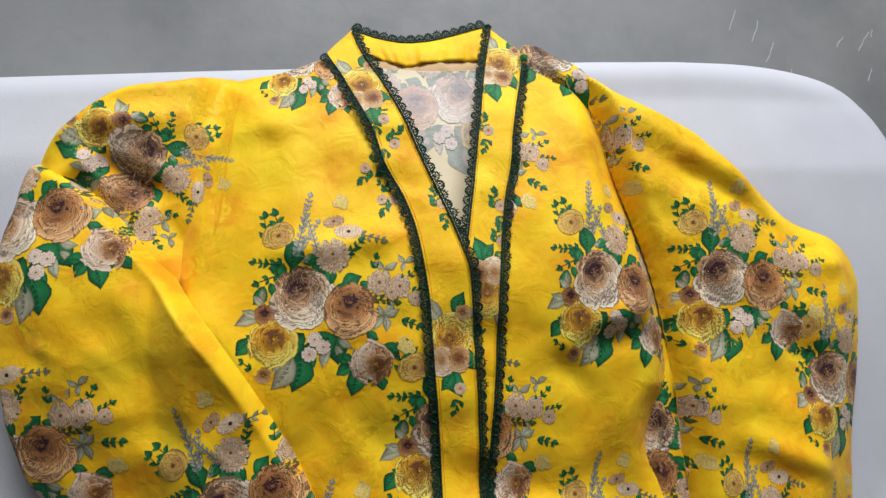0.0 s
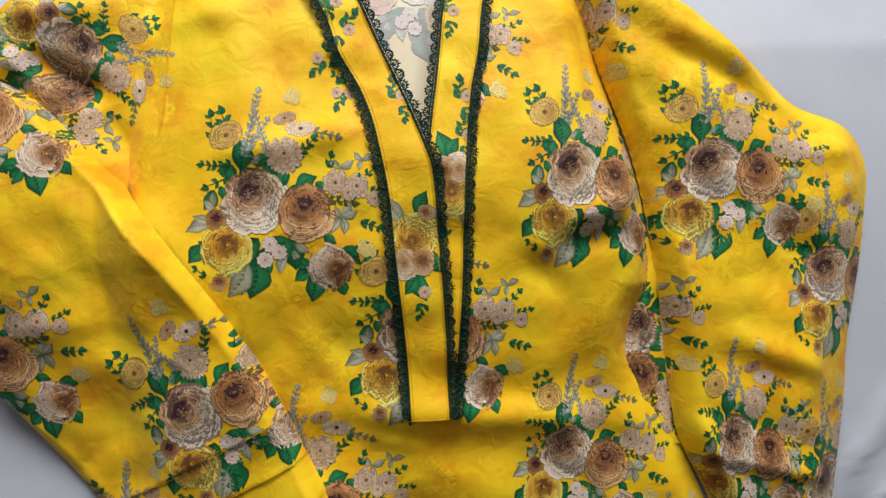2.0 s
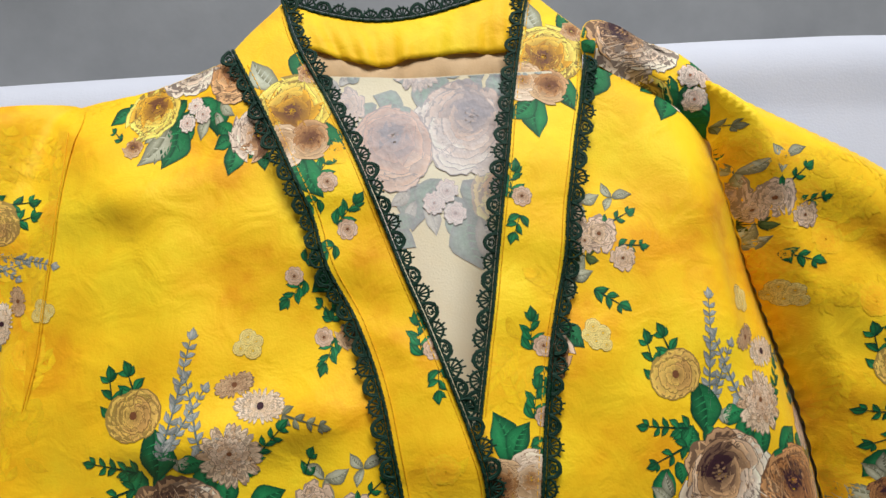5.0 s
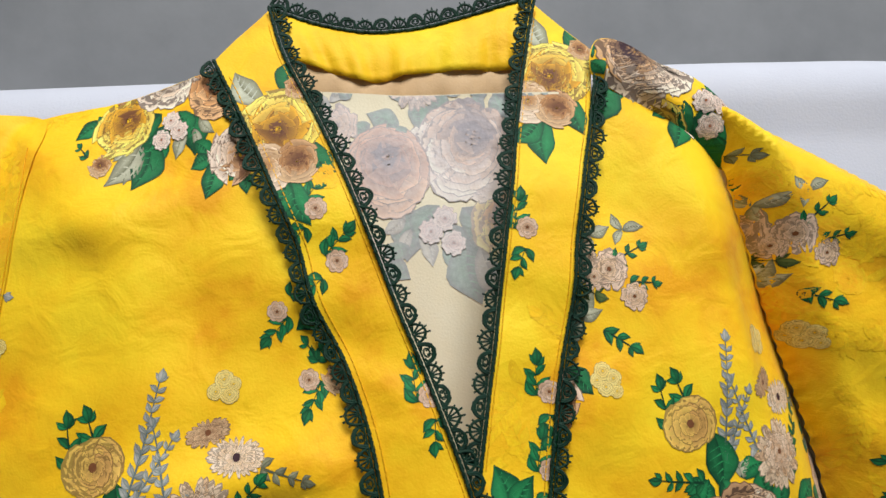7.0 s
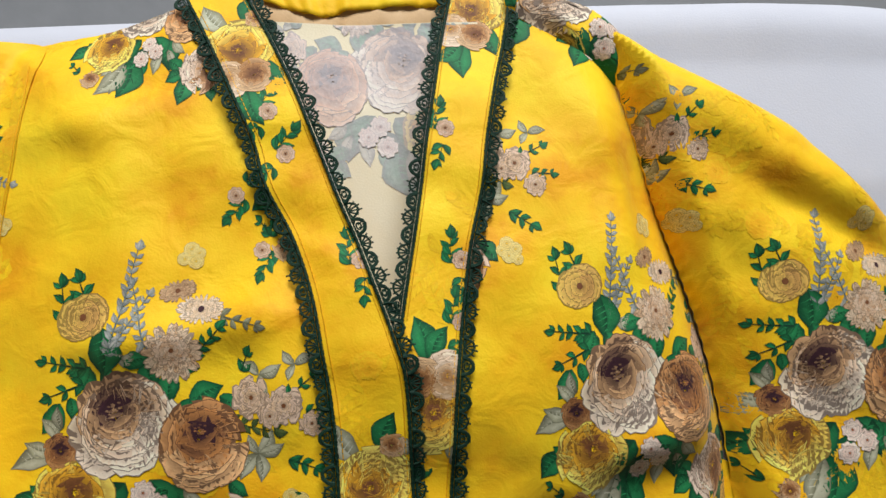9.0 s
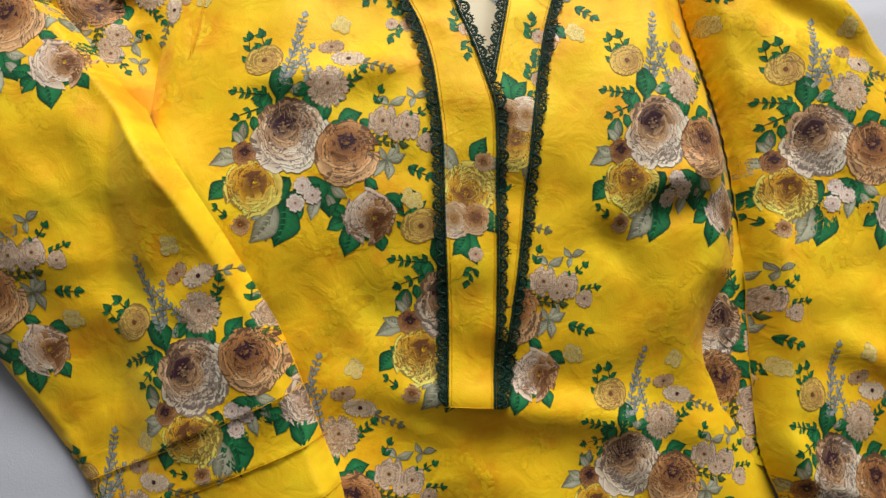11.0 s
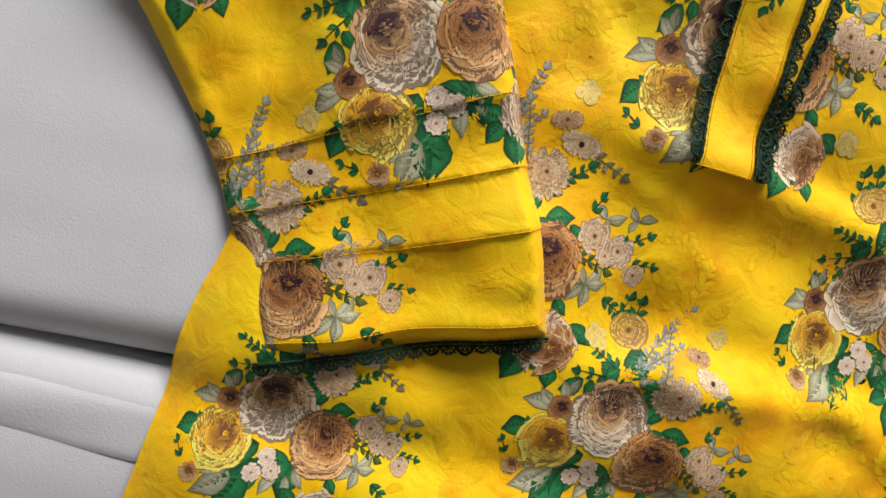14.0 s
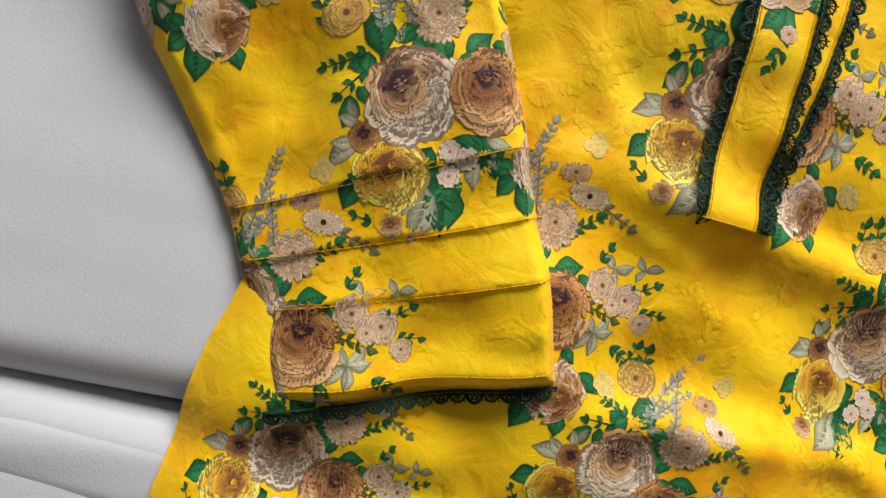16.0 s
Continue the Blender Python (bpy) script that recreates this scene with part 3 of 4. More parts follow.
def daisy(pr, c, rad, tones, layer, r, n=18, squash=1.0, wide=0.5, angle=0.0):
    c = np.array(c, float)
    for turn_, grow in ((0, 1.0), (0.5, 0.68), (0.2, 0.4)):
        m = max(5, int(n * (0.5 + 0.5 * grow)))
        for j in range(m):
            a = 6.283 * (j + turn_) / m + r.normal(0, 0.05)
            d = np.array([math.cos(a), math.sin(a) * squash])
            d = np.array([d[0] * math.cos(angle) - d[1] * math.sin(angle), d[0] * math.sin(angle) + d[1] * math.cos(angle)])
            side = np.array([-d[1], d[0]]) * 6.283 * rad * grow / m * wide
            t = np.linspace(0, 6.283, 10, endpoint=False)
            ring = c + d * rad * grow * (0.6 + 0.4 * np.cos(t) * r.uniform(0.9, 1.1))[:, None] + side * np.sin(t)[:, None]
            col = mixc(tones[0], tones[1], r.uniform(0, 0.6) + 0.3 * (1 - grow))
            k = layer + (1 - grow) * 9 + 1.5 * j / m
            core = c + d * rad * grow * 0.35
            pr.patch(core + (ring - core) * 1.08, core, col * 0.5, col * 0.5, col * 0.35, k)
            pr.patch(ring, core, np.minimum(col * 1.15, 0.88), col * 0.9, col * 0.4, k + 0.15)
    t = np.linspace(0, 6.283, 9, endpoint=False)
    pr.patch(c + rad * 0.14 * np.c_[np.cos(t), np.sin(t)], c, tones[2], tones[2], tones[2], layer + 9)


def leaf(pr, x, y, ln, deg, layer, r, colors=(GREEN, DGREEN, LGREEN), fat=0.42, veins=True):
    """A pointed leaf with a toothed edge and a pale midrib; (x, y) is its stalk end."""
    a = math.radians(deg)
    d, s = np.array([math.cos(a), math.sin(a)]), np.array([-math.sin(a), math.cos(a)])
    t = np.linspace(0, 1, 9)
    w = np.sin(np.pi * t**0.8) * fat * 0.5 * ln * (1 + 0.10 * np.cos(t * 40))
    b = np.array([x, y], float)
    bend = s * (0.10 * ln * np.sin(np.pi * t) * r.choice([-1, 1]))[:, None]
    mid = b + d * (t * ln)[:, None] + bend
    left, right = mid + s * w[:, None], mid - s * w[:, None]
    tone = r.uniform(0.75, 1.25)
    for side, c in ((left, mixc(colors[0], colors[2], r.uniform(0.1, 0.5))), (right, mixc(colors[0], colors[1], r.uniform(0.25, 0.7)))):
        ring = np.vstack([mid, side[::-1][1:-1]])
        core = ring.mean(0)
        pr.patch(ring, core, mixc(c, colors[1], 0.8) * tone, mixc(c, colors[1], 0.15) * tone, mixc(c, colors[2], 0.5) * tone, layer)
    if veins:
        for k in (2, 3, 4, 5, 6):
            for side in (left, right):
                q = mid[k] + (side[min(k + 1, 8)] - mid[k]) * 0.8
                n = s * 0.012 * ln + d * 0.010 * ln
                pr.patch(np.array([mid[k] - n, q, mid[k] + n]), (mid[k] * 2 + q) / 3, mixc(colors[0], colors[2], 0.9), mixc(colors[0], colors[2], 0.9), colors[2], layer + 0.4)


def sprig(pr, x, y, ln, deg, n, size, layer, r, colors=(GREEN, DGREEN, LGREEN)):
    a = math.radians(deg)
    for k in range(n):
        f = k / max(n - 1, 1)
        px, py = x + math.cos(a) * ln * f, y + math.sin(a) * ln * f
        for sgn in (-1, 1):
            leaf(pr, px, py, size * (1.2 - 0.4 * f), deg + sgn * r.uniform(30, 60), layer + (k % 2), r, colors, 0.5, False)
    leaf(pr, x + math.cos(a) * ln, y + math.sin(a) * ln, size * 1.1, deg, layer + 2, r, colors, 0.6, False)
    d, s = np.array([math.cos(a), math.sin(a)]), np.array([-math.sin(a), math.cos(a)]) * 1.7
    b = np.array([x, y], float)
    steps = 8
    for k in range(steps):
        p, q = b + d * ln * k / steps, b + d * ln * (k + 1) / steps
        w0, w1 = s * (1 - 0.6 * k / steps), s * (1 - 0.6 * (k + 1) / steps)
        pr.patch(np.array([p - w0, q - w1, q + w1, p + w0]), (p + q) / 2, colors[1], colors[1], colors[1], layer)


# places in the repeat: x, y, length and direction of each leaf; the white rose's eye is the origin
GREENS_A = [(-72, 12, 44, 238), (-58, 20, 26, 275), (-45, 30, 34, 62), (-10, 118, 62, 270), (-8, 62, 36, 300), (78, 12, 40, 75), (108, 6, 46, 30), (148, 18, 32, 340), (150, -70, 36, 25), (130, -92, 44, 5),
            (198, -132, 40, 335), (20, -98, 64, 235), (34, -120, 72, 262), (78, -100, 66, 285), (52, -95, 56, 300), (12, -140, 82, 258), (132, -178, 38, 205)]
GREENS_B = [(136, -182, 56, 262), (188, -198, 36, 288), (184, -198, 22, 225), (-92, -112, 48, 220), (-90, -116, 26, 285), (-90, -112, 22, 150), (20, 62, 34, 20), (-28, 60, 30, 200), (100, -20, 40, 60),
            (60, 30, 40, 100), (95, -150, 40, 320), (-5, -100, 46, 215), (165, -95, 30, 320), (-20, 45, 30, 140)]
GREYS = [(-80, -62, 62, 195), (-78, -55, 48, 165), (-74, -40, 40, 130), (-70, -25, 34, 100), (-5, -150, 92, 236), (0, -158, 70, 250), (205, -60, 40, 60), (205, -60, 38, 20), (205, -60, 44, 235), (205, -60, 40, 275),
         (205, -60, 30, 120), (205, 48, 36, 25), (205, 48, 32, 150), (205, 48, 30, 300), (255, 62, 30, 20), (255, 62, 24, 250)]
GREYS_B = [(255, 62, 26, 130), (78, -135, 48, 250), (100, -108, 42, 320), (23, 60, 28, 60), (23, 60, 28, 120), (92, -128, 36, 285), (180, -125, 30, 290), (178, -100, 36, 250), (-25, -165, 34, 215)]


def bouquet():
    r = np.random.default_rng(7)
    pr = Print()
    for k, (x, y, ln, deg) in enumerate(GREENS_A + GREENS_B):
        leaf(pr, x, y, ln * 1.15, deg, 4 + (k % 6), r, fat=0.68)
    for k, (x, y, ln, deg) in enumerate(GREYS + GREYS_B):
        leaf(pr, x, y, ln, deg, 5 + (k % 5), r, GREYS_, 0.5)
    sprig(pr, 2, 78, 150, 80, 14, 15, 6, r, LILAC)
    sprig(pr, 10, 90, 80, 62, 8, 12, 6, r, LILAC)
    sprig(pr, 52, 90, 90, 108, 8, 12, 6, r, LILAC)
    sprig(pr, 40, 80, 50, 30, 4, 16, 6, r, LILAC)
    sprig(pr, 152, 130, 50, 345, 4, 15, 6, r, ((0.20, 0.20, 0.12), (0.10, 0.10, 0.05), (0.34, 0.33, 0.2)))
    for x, y, ln, deg, n, sz in ((-70, 128, 46, 98, 3, 20), (-44, 160, 22, 110, 2, 20), (-34, 60, 60, 172, 5, 17), (-40, 38, 50, 200, 3, 17), (95, 52, 80, 48, 7, 17), (178, 52, 22, 70, 2, 16), (245, -72, 38, 340, 3, 18),
                                 (250, 20, 36, 40, 3, 14), (270, -5, 30, 10, 3, 13), (-98, -178, 24, 140, 2, 14)):
        sprig(pr, x, y, ln, deg, n, sz, 8, r)
    sprig(pr, 148, -18, 80, 352, 6, 18, 8, r, ((0.05, 0.09, 0.02), (0.02, 0.035, 0.01), (0.12, 0.15, 0.04)))
    daisy(pr, (-42, 131), 38, ((0.78, 0.50, 0.10), TAN, BROWN), 10, r, 10, 0.78, 0.9, 0.3)
    daisy(pr, (86, 166), 25, (CREAM, (0.34, 0.17, 0.08), BROWN), 10, r, 22, 0.6, 0.45, 0.3)
    daisy(pr, (122, 140), 33, (WHITE, CREAM, DARK), 11, r, 26, 0.6, 0.45)
    daisy(pr, (86, 80), 40, ((0.74, 0.56, 0.38), TAN, BROWN), 12, r, 26, 1.0, 0.55)
    daisy(pr, (86, 84), 24, ((0.74, 0.56, 0.40), TAN, BROWN), 20, r, 18, 0.9, 0.55)
    for x, y, q in ((101, 226, 10), (92, 212, 9), (108, 208, 10), (112, 220, 8), (248, -122, 10), (262, -128, 10), (254, -140, 10), (268, -142, 8), (242, -134, 8)):
        daisy(pr, (x, y), q, ((0.84, 0.66, 0.24), (0.80, 0.52, 0.10), GOLD), 9, r, 6, 1.0, 0.8)
    for x, y, q in ((194, 16, 24), (241, 6, 22), (278, -22, 15), (222, -8, 14)):
        daisy(pr, (x, y), q, (PINKISH, CREAM, BROWN), 10, r, 5, 0.85, 0.9)
    rose(pr, (-70, -52), (-70, -56), 24, 24, (TAN, (0.30, 0.12, 0.04), DARK), 12, r, 5, 10)
    rose(pr, (-72, -191), (-72, -192), 16, 17, (CREAM, TAN, BROWN), 12, r, 4, 7)
    rose(pr, (-44, -106), (-53, -120), 54, 54, ((0.96, 0.72, 0.14), (0.76, 0.38, 0.02), BROWN), 14, r, 5, 9, (0.2, -1.0), 0.25)
    rose(pr, (188, -172), (172, -170), 52, 44, ((0.88, 0.69, 0.53), (0.54, 0.28, 0.11), BROWN), 14, r, 5, 8, (-1.0, 0.3), 0.45)
    rose(pr, (0, 4), (20, -18), 72, 74, ((0.88, 0.70, 0.53), (0.62, 0.36, 0.17), DARK), 18, r, 7, 15, (0.45, -0.9), 0.48)
    rose(pr, (124, -26), (124, -46), 61, 62, ((0.74, 0.42, 0.19), (0.50, 0.21, 0.06), DARK), 20, r, 6, 11, (-0.4, -0.9), 0.22)
    for x, y in ((44, -113), (64, -131), (32, -147)):
        daisy(pr, (x, y), 14, ((0.80, 0.66, 0.54), (0.76, 0.52, 0.42), (0.30, 0.10, 0.04)), 40, r, 5, 1.0, 0.85)
    P, T, C, L = pr.done()
    return P * S, T, C, L


def ghost(seed):
    """A faint tone-on-tone spray of roses, fine leaves and sprigs in the yellow ground."""
    r = np.random.default_rng(seed)
    pr = Print()
    pr.plain = True
    olive = ((0.84, 0.50, 0.006), (0.66, 0.34, 0.004), (0.92, 0.60, 0.01))
    for k in range(12):
        leaf(pr, r.uniform(-190, 190), r.uniform(-150, 150), r.uniform(45, 85), r.uniform(0, 360), k % 4, r, olive, 0.40)
    for k in range(9):
        sprig(pr, r.uniform(-200, 200), r.uniform(-160, 160), r.uniform(60, 130), r.uniform(20, 160), 6, r.uniform(28, 44), 4 + k % 3, r, olive)
    for x, y, q in ((0, 0, 66), (r.uniform(-170, -90), r.uniform(-120, 90), 46), (r.uniform(90, 170), r.uniform(-90, 120), 52)):
        rose(pr, (x, y), (x + 4, y - 8), q, q * 0.9, ((1.1, 0.50, 0.02), (1.1, 0.38, 0.012), (0.95, 0.26, 0.008)), 8, r, 5, 9)
    P, T, C, L = pr.done()
    return P * U, T, np.array((0.92, 0.57, 0.010)) * 0.60 + np.clip(C, (0.60, 0.25, 0.003), (1.1, 0.62, 0.02)) * 0.40, L


def spray():
    """A yellow rose over a brown one with a few leaves, as the bands show it."""
    r = np.random.default_rng(5)
    pr = Print()
    for k, (x, y, ln, deg) in enumerate(((-40, 60, 120, 120), (20, 80, 110, 70), (60, -60, 110, 300), (-50, -80, 110, 240), (10, -150, 120, 285), (0, -150, 100, 240), (40, 60, 90, 30))):
        leaf(pr, x, y, ln, deg, 2 + k, r, (GREEN, DGREEN, LGREEN) if k % 3 else (GREY, DGREY, (0.55, 0.56, 0.45)), 0.6)
    rose(pr, (-8, -20), (0, 0), 100, 96, ((0.96, 0.72, 0.14), (0.76, 0.38, 0.02), BROWN), 12, r, 5, 9, (0.2, 1.0))
    rose(pr, (30, -105), (28, -105), 52, 50, (CREAM, TAN, BROWN), 24, r, 5, 9)
    rose(pr, (-45, -110), (-45, -110), 44, 60, (WHITE, CREAM, TAN), 22, r, 4, 8)
    rose(pr, (50, 95), (50, 95), 30, 28, (CREAM, TAN, BROWN), 22, r, 4, 7)
    P, T, C, L = pr.done()
    return P * U, T, C, L


def twig():
    r = np.random.default_rng(15)
    pr = Print()
    sprig(pr, 0, 0, 90, 80, 4, 48, 2, r)
    sprig(pr, 30, -60, 60, 250, 3, 42, 2, r)
    daisy(pr, (40, 5), 34, (PINKISH, TAN, BROWN), 6, r, 8)
    P, T, C, L = pr.done()
    return P * U, T, C, L


MOTIF, SPRAY, TWIG = bouquet(), spray(), twig()
GHOSTS = [ghost(k) for k in (1, 2, 3)]


def lay(name, motif, H, x, y, deg, parent, label="", sx=1.0, sy=1.0, fade=None, lift=0.00018):
    """Prints a motif on a panel: turned, scaled, cut at the panel's outline and laid on the cloth."""
    P, T, C, L = motif
    a = math.radians(deg)
    Q = (P * [sx, sy]) @ np.array([[math.cos(a), math.sin(a)], [-math.sin(a), math.cos(a)]]) + [x, y]
    D = H.d(Q) - 0.0004
    if (D > 0).sum() < 12:
        return None
    V, F = clip(Q, T, D, np.c_[C, L])
    col = V[:, 2:5] if fade is None else V[:, 2:5] * (1 - fade[1]) + np.array(fade[0]) * fade[1]
    A, B, K = V[F[:, 0], :2], V[F[:, 1], :2], V[F[:, 2], :2]
    turned = (B[:, 0] - A[:, 0]) * (K[:, 1] - A[:, 1]) - (B[:, 1] - A[:, 1]) * (K[:, 0] - A[:, 0]) < 0
    F[turned] = F[turned][:, ::-1]
    return obj_from(name, np.c_[V[:, :2], H(V[:, :2]) + lift + V[:, 5] * 1.3e-5], F, M_PRINT, parent, label, H.normals(V[:, :2]), col)


# ---- the kurta ----
kurta = tagged(new("kurta"), "yellow rose-print cotton kurta with green lace on a white mattress", "kurta")
front = panel("front_panel", h_front, M_YELLOW, kurta, "yellow printed cotton front with soft folds")
back = panel("back_panel", h_back, M_CREAM, kurta, "pale cream reverse side of the printed cotton")
sleeve_l = panel("sleeve", h_sleeve_l, M_YELLOW, kurta, "yellow sleeve folded forward with three tucks above the cuff")
upper_l = panel("upper_sleeve", h_upper, M_YELLOW, kurta, "puffed yellow upper sleeve gathered at the shoulder")
slit = panel("side_lining", h_slit, M_YELLOW, kurta, "shaded printed cloth seen between front and sleeve")
sleeve_r = panel("sleeve", h_sleeve_r, M_YELLOW, kurta, "yellow printed sleeve lying straight")
band_r = panel("placket_band", h_band, M_YELLOW, kurta)
band_l = panel("placket_band", h_band_l, M_YELLOW, kurta)


def strip(name, top, low, z_top, z_low, mat, parent, label="", sag=-0.002, rows=8):
    """A standing strip of cloth between an upper and a lower line."""
    V = []
    for k in range(rows + 1):
        f = k / rows
        p = top * (1 - f) + low * f
        n = len(p)
        z = np.full(n, z_top * (1 - f) + z_low * f) + 0.0016 * f * (np.sin(np.linspace(0, 30, n)) + 0.6 * np.sin(np.linspace(1, 71, n))) - sag * math.sin(math.pi * f)
        V.append(np.c_[p, z])
    n = len(top)
    F = [(k * n + i, k * n + i + 1, (k + 1) * n + i + 1, (k + 1) * n + i) for k in range(rows) for i in range(n - 1)]
    ob = obj_from(name, np.vstack(V), F, mat, parent, label)
    m = ob.modifiers.new("cloth", "SOLIDIFY")
    m.thickness = 0.0008
    return ob


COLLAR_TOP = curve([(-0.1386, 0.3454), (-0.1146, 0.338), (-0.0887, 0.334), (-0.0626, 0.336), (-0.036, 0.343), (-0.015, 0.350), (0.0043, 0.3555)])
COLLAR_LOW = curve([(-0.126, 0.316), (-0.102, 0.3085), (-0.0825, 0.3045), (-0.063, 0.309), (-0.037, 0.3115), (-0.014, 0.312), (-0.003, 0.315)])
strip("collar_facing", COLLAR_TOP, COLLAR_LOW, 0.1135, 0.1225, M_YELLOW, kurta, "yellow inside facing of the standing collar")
# this fold's dark peach colour stands in for shade below the facing
strip("neck_fold", COLLAR_LOW + [0, 0.004], COLLAR_LOW - [0, 0.020], 0.1190, 0.1215, M_CREAM_SHADED, kurta, "cream reverse under the collar, with the shade in its colour")

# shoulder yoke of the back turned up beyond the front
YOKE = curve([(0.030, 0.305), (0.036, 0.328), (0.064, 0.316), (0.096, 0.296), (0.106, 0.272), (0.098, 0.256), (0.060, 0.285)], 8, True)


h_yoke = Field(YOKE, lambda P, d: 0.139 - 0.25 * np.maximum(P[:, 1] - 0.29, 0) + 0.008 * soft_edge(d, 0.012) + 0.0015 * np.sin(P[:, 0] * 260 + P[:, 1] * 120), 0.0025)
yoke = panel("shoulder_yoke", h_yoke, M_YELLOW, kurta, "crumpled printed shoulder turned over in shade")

BOUQUET = "printed bouquet of cream, tan and yellow roses with green leaves"
for x, y, deg, sx, sy in ((-0.1835, 0.0775, 0, 1, 1), (0.0765, 0.090, 4, 0.90, 1), (0.070, -0.151, -3, 0.87, 0.95), (-0.067, -0.258, -22, 0.88, 0.9), (-0.2545, -0.296, -14, 0.82, 0.85), (-0.172, -0.165, -5, 1, 1),
                          (-0.066, -0.035, 4, 1, 1), (0.182, -0.035, 6, 1, 1), (0.150, -0.274, -2, 0.9, 0.9), (-0.190, 0.312, 0, 0.68, 0.82), (0.040, 0.352, -10, 0.9, 0.9), (-0.315, 0.205, -90, 0.85, 0.85),
                          (-0.058, 0.222, -12, 1, 1)):
    lay("printed_bouquet", MOTIF, h_front, x, y, deg, front, BOUQUET, sx, sy)
for x, y, deg, sx, sy in ((-0.2425, -0.093, 32, 0.98, 0.98), (-0.418, 0.134, 30, 1, 1), (-0.428, -0.049, 21, 1, 1), (-0.306, -0.224, 2, 1, 1)):
    lay("printed_bouquet", MOTIF, h_sleeve_l, x, y, deg, sleeve_l, BOUQUET, sx, sy)
lay("printed_bouquet", MOTIF, h_upper, -0.315, 0.205, -90, upper_l, BOUQUET, 0.85, 0.85)
lay("printed_bouquet", MOTIF, h_slit, 0.140, -0.045, -70, slit, "dark printed roses in the shade of the slit")
for x, y, deg, sx, sy in ((0.199, 0.091, 5, 1.02, 1), (0.308, -0.005, 6, 0.85, 0.95), (0.214, -0.147, 2, 0.7, 1), (0.032, 0.214, 4, 1, 1), (0.085, -0.04, 4, 1, 1), (0.30, -0.19, 6, 1, 1)):
    lay("printed_bouquet", MOTIF, h_sleeve_r, x, y, deg, sleeve_r, BOUQUET, sx, sy)
for field, parent, motif, x, y, deg in ((h_band_l, band_l, SPRAY, -0.127, 0.277, 10), (h_band_l, band_l, SPRAY, -0.0525, 0.038, 0), (h_band_l, band_l, TWIG, -0.114, 0.236, -20), (h_band_l, band_l, TWIG, -0.104, 0.213, -30),
                                        (h_band_l, band_l, TWIG, -0.063, 0.150, 20), (h_band_l, band_l, TWIG, -0.052, -0.008, 0), (h_band, band_r, SPRAY, 0.011, 0.309, -20), (h_band, band_r, SPRAY, -0.0225, 0.070, 180),
                                        (h_band, band_r, TWIG, -0.011, 0.118, 0), (h_band, band_r, TWIG, -0.010, 0.150, 10), (h_band, band_r, TWIG, -0.017, 0.225, 0)):
    grow = 0.72 if motif is TWIG else 0.95
    lay("printed_spray", motif, field, x, y, deg, parent, "printed yellow rose spray on the band", grow, grow)
for x, y, deg in ((-0.120, 0.186, 150), (-0.105, 0.158, 170)):
    lay("printed_spray", TWIG, h_front, x, y, deg, front, "small green twig beside the lace", 0.65, 0.65)
lay("printed_bouquet", MOTIF, h_yoke, 0.050, 0.318, 30, yoke, "dark tan roses on the turned shoulder")
lay("printed_bouquet", MOTIF, h_back, -0.032, 0.2725, 0, back, "pale show-through of the bouquet on the reverse", -0.98, 1.0, fade=((0.92, 0.86, 0.88), 0.46), lift=0.0002)

rng = np.random.default_rng(11)
for poly, H, parent, n in ((FRONT, h_front, front, 30), (SLEEVE_L, h_sleeve_l, sleeve_l, 16), (UPPER_L, h_upper, upper_l, 5), (SLEEVE_R, h_sleeve_r, sleeve_r, 16), (BAND_L, h_band_l, band_l, 5), (BAND_R, h_band, band_r, 4)):
    lo, hi = poly.min(0), poly.max(0)
    lo = np.maximum(lo, -0.42)
    for k in range(n):
        x, y = rng.uniform(lo, hi)
        lay("ghost_print", GHOSTS[k % 3], H, x, y, rng.uniform(0, 360), parent, "", 0.9, 0.9, lift=0.00006 + 0.000006 * (k % 7))


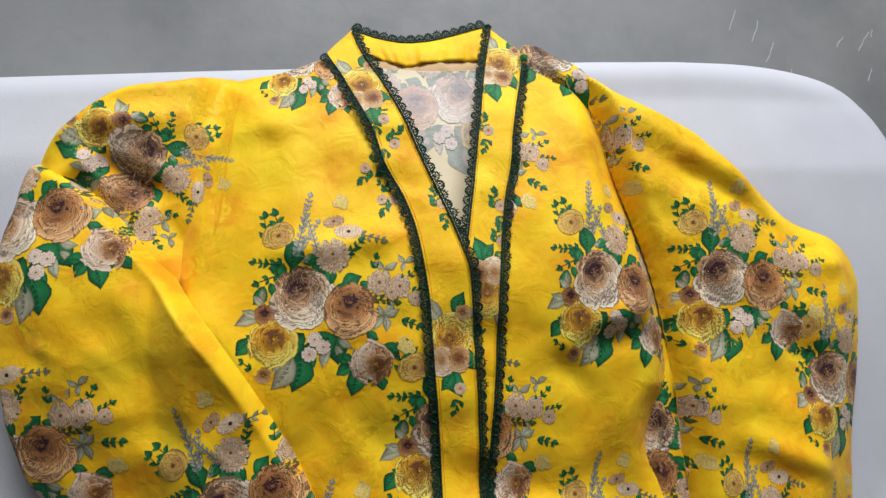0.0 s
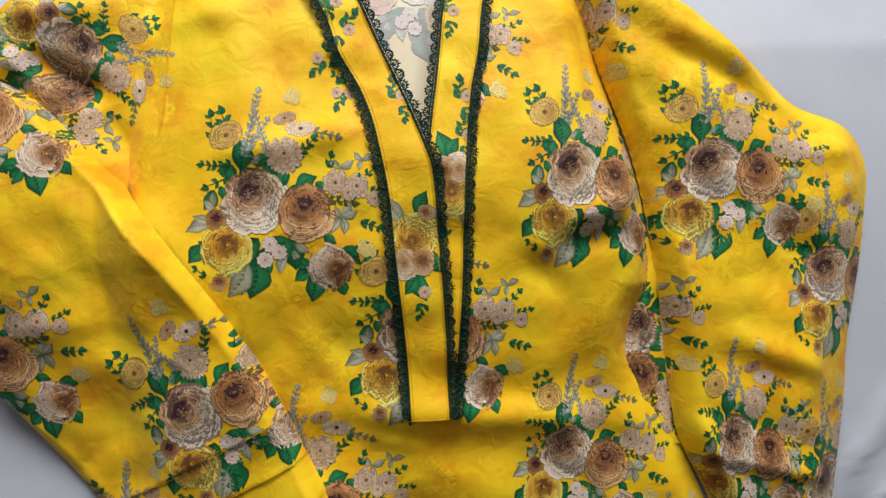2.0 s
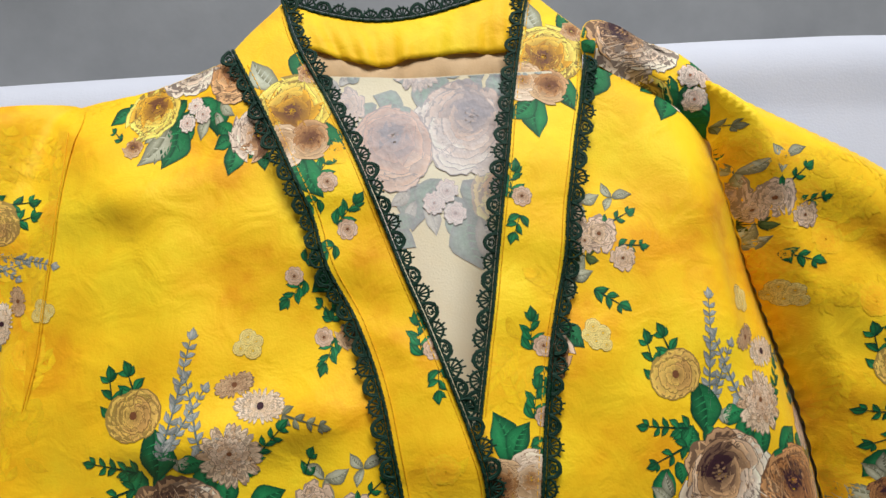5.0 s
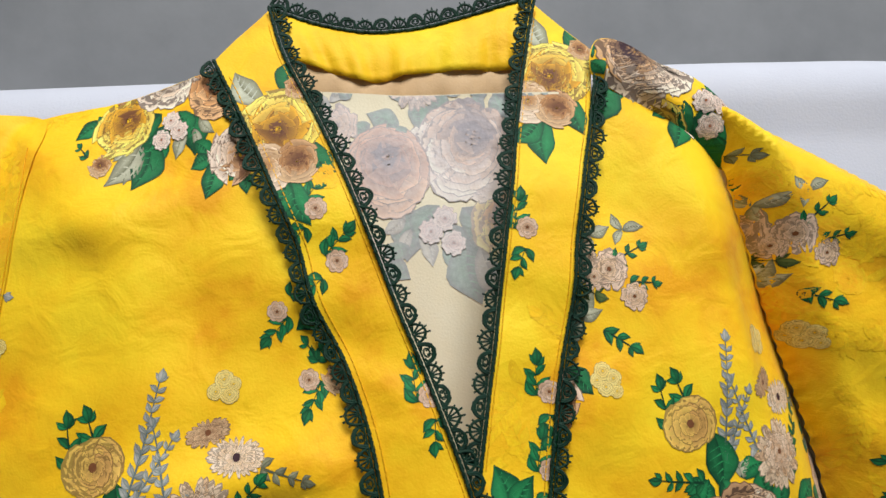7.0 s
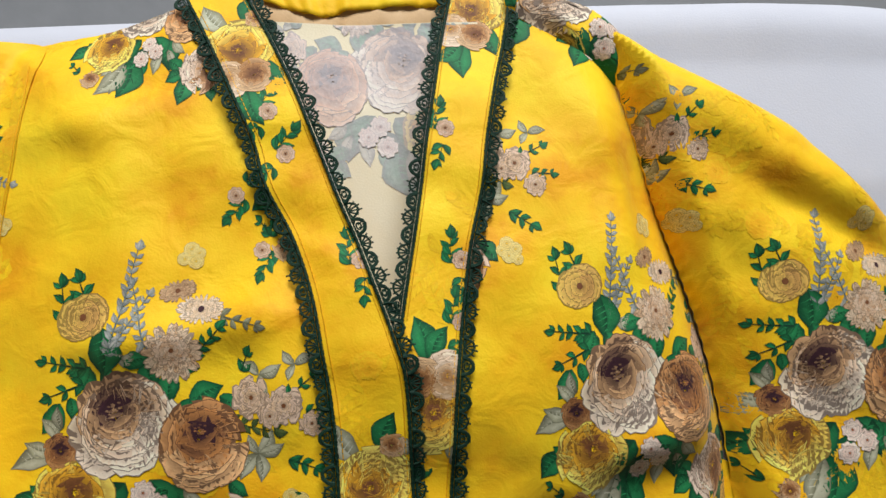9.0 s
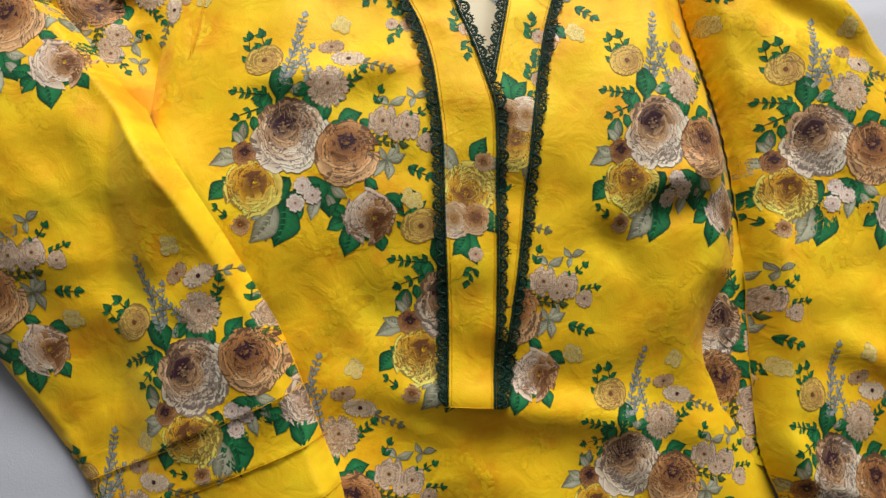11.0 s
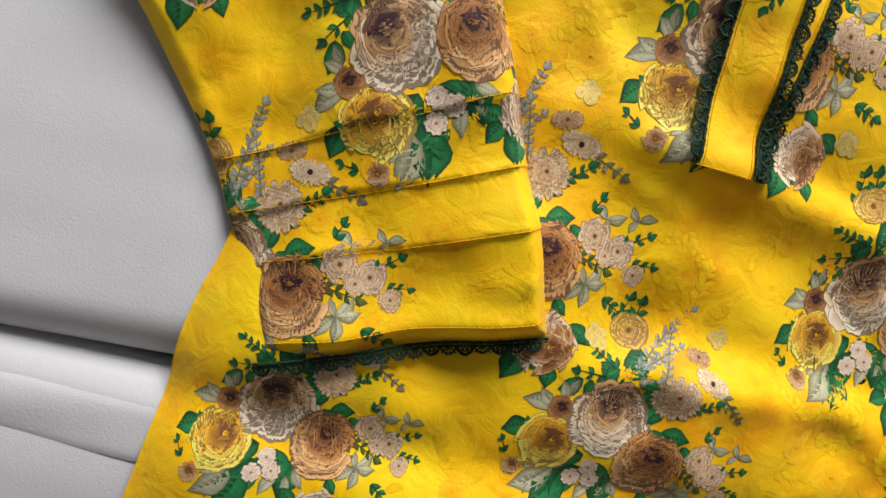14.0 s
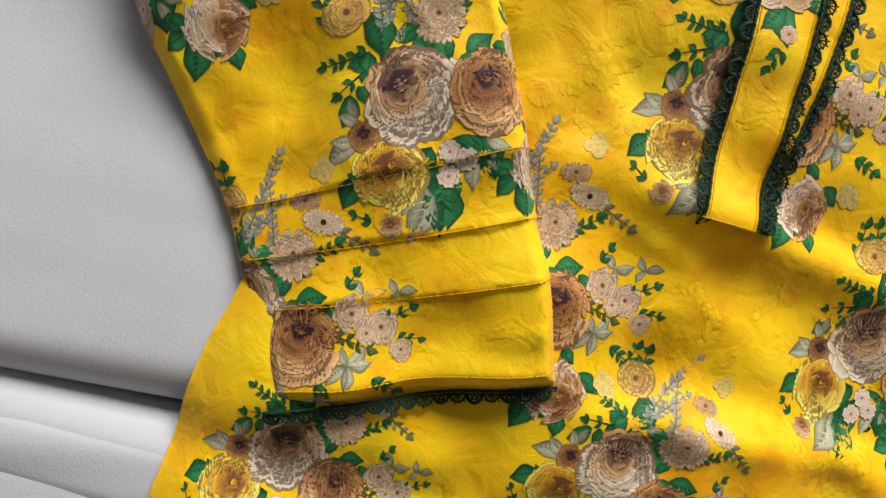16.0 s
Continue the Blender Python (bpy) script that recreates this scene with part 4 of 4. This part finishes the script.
# ---- lace, seams and tucks ----
def lace(name, line, H, side, parent, label, pitch=0.0094, depth=0.0074, lift=0.0016):
    """Crochet trim along a line: a plaited cord and open scallops with picots on one side."""
    seg = np.hypot(*np.diff(line, axis=0).T)
    s = np.r_[0, np.cumsum(seg)]
    total = s[-1]

    def at(u, off):
        u = np.asarray(u, float)
        x, y = np.interp(u, s, line[:, 0]), np.interp(u, s, line[:, 1])
        x2, y2 = np.interp(np.minimum(u + 0.002, total), s, line[:, 0]), np.interp(np.minimum(u + 0.002, total), s, line[:, 1])
        x1, y1 = np.interp(np.maximum(u - 0.002, 0), s, line[:, 0]), np.interp(np.maximum(u - 0.002, 0), s, line[:, 1])
        d = np.c_[x2 - x1, y2 - y1]
        d /= np.maximum(np.hypot(d[:, 0], d[:, 1]), 1e-9)[:, None]
        return np.c_[x, y] + np.c_[-d[:, 1], d[:, 0]] * (np.asarray(off) * side)[:, None]

    r = np.random.default_rng(int(total * 1e5))
    cord, thread = [], []

    def add(group, P, up=0.0):
        group.append(np.c_[P, H(P) + lift + up])

    u = np.arange(0, total, 0.0011)
    for ph in (0, 3.14):
        add(cord, at(u, 0.0006 * np.sin(u * 1900 + ph)), 0.0004 * np.sin(u * 950 + ph))
    add(thread, at(u, np.full(len(u), 0.0017)))
    for k in range(int(total / pitch)):
        c = (k + 0.5) * pitch
        dp = depth * r.uniform(0.85, 1.1)
        t = np.linspace(0, math.pi, 13)
        fan = k % 2
        rise = r.uniform(-0.0002, 0.0008)
        for q in ((0.94,) if fan else (1.0, 0.86)):
            add(cord, at(c - pitch * 0.50 * q * np.cos(t), 0.0014 + (dp - 0.0014) * q * np.sin(t) + 0.0002 * r.normal(0, 1, 13)), rise)
        spokes = np.linspace(0.3, math.pi - 0.3, 6 if fan else 4)
        for a in spokes:
            f = np.linspace(0.15 if fan else 0.4, 0.95, 4)
            add(thread, at(c - pitch * 0.50 * np.cos(a) * f, 0.0014 + (dp - 0.0014) * np.sin(a) * f), rise * 0.5)
            if fan:
                f = np.linspace(0.92, 1.18 + r.uniform(-0.08, 0.16), 3)
                add(thread, at(c - pitch * 0.50 * np.cos(a) * f, 0.0014 + (dp - 0.0014) * np.sin(a) * f), rise)
        if not fan:
            add(thread, at(c - pitch * 0.20 * np.cos(t * 2), 0.0016 + dp * (0.30 + 0.16 * np.sin(t * 2))), rise * 0.5)
    V1, F1 = tubes(cord, 0.00068, 5)
    V2, F2 = tubes(thread, 0.00046, 4)
    return obj_from(name, np.vstack([V1, V2]), np.vstack([F1, F2 + len(V1)]), M_LACE, parent, label)


GREEN_LACE = "dark green scalloped crochet lace"
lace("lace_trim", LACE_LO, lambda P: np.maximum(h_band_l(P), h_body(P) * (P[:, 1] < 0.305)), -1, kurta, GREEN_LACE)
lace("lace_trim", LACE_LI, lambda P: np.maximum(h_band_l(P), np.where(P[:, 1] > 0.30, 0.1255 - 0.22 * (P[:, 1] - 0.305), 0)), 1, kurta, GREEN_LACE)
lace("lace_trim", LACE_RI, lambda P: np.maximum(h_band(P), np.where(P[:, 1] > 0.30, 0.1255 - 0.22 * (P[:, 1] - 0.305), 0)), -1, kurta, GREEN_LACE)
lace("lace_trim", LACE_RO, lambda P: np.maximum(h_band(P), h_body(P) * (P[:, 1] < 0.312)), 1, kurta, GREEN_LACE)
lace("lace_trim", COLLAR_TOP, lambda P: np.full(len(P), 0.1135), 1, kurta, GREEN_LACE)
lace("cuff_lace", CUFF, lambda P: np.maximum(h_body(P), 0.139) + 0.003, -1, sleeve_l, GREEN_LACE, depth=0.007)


def stitches(line, H, parent, name="stitching", length=0.0022, gap=0.0009, lift=0.0004, radius=0.00028):
    seg = np.hypot(*np.diff(line, axis=0).T)
    s = np.r_[0, np.cumsum(seg)]
    runs = []
    for u in np.arange(0, s[-1] - length, length + gap):
        q = np.linspace(u, u + length, 3)
        P = np.c_[np.interp(q, s, line[:, 0]), np.interp(q, s, line[:, 1])]
        runs.append(np.c_[P, H(P) + lift])
    V, F = tubes(runs, radius, 4)
    obj_from(name, V, F, M_THREAD, parent)


stitches(LACE_LO[4:] + [0.003, 0.001], h_band_l, band_l)
stitches(LACE_LI[4:] - [0.0025, 0.001], h_band_l, band_l)
stitches(LACE_RI[2:] + [0.0025, 0.0], h_band, band_r)
stitches(LACE_RO[4:] - [0.0025, 0.001], h_band, band_r)
stitches(np.linspace((-0.066, -0.114), (-0.026, -0.114), 20), h_band_l, band_l)
for a, b in TUCKS:
    stitches(curve([a, ((a[0] + b[0]) / 2, (a[1] + b[1]) / 2 - 0.002), b], 10) + [0.0, 0.0012], h_sleeve_l, sleeve_l, "tuck_stitching", 0.003, 0.0006)
stitches(CUFF + [0.002, 0.012], h_sleeve_l, sleeve_l, "hem_stitching")
stitches(curve([(-0.2445, 0.265), (-0.2435, 0.236), (-0.248, 0.182), (-0.2525, 0.137), (-0.263, 0.101), (-0.274, 0.078)]), h_upper, upper_l, "armhole_seam", 0.006, 0.0004)

# ---- small things ----
toy = tagged(new("plastic_toy"), "pink and purple plastic toy on the white sheet", "toy")
bm = bmesh.new()
box(bm, (-0.522, -0.408, 0.129), (-0.450, -0.376, 0.152), 0.005)
part("pink_block", bm, M_PINK, toy, smooth=True)
bm = bmesh.new()
bmesh.ops.create_uvsphere(bm, u_segments=24, v_segments=14, radius=1.0, matrix=Matrix.Translation((-0.450, -0.420, 0.150)) @ Matrix.Diagonal((0.028, 0.026, 0.014, 1)))
part("purple_knob", bm, M_PURPLE, toy, smooth=True)
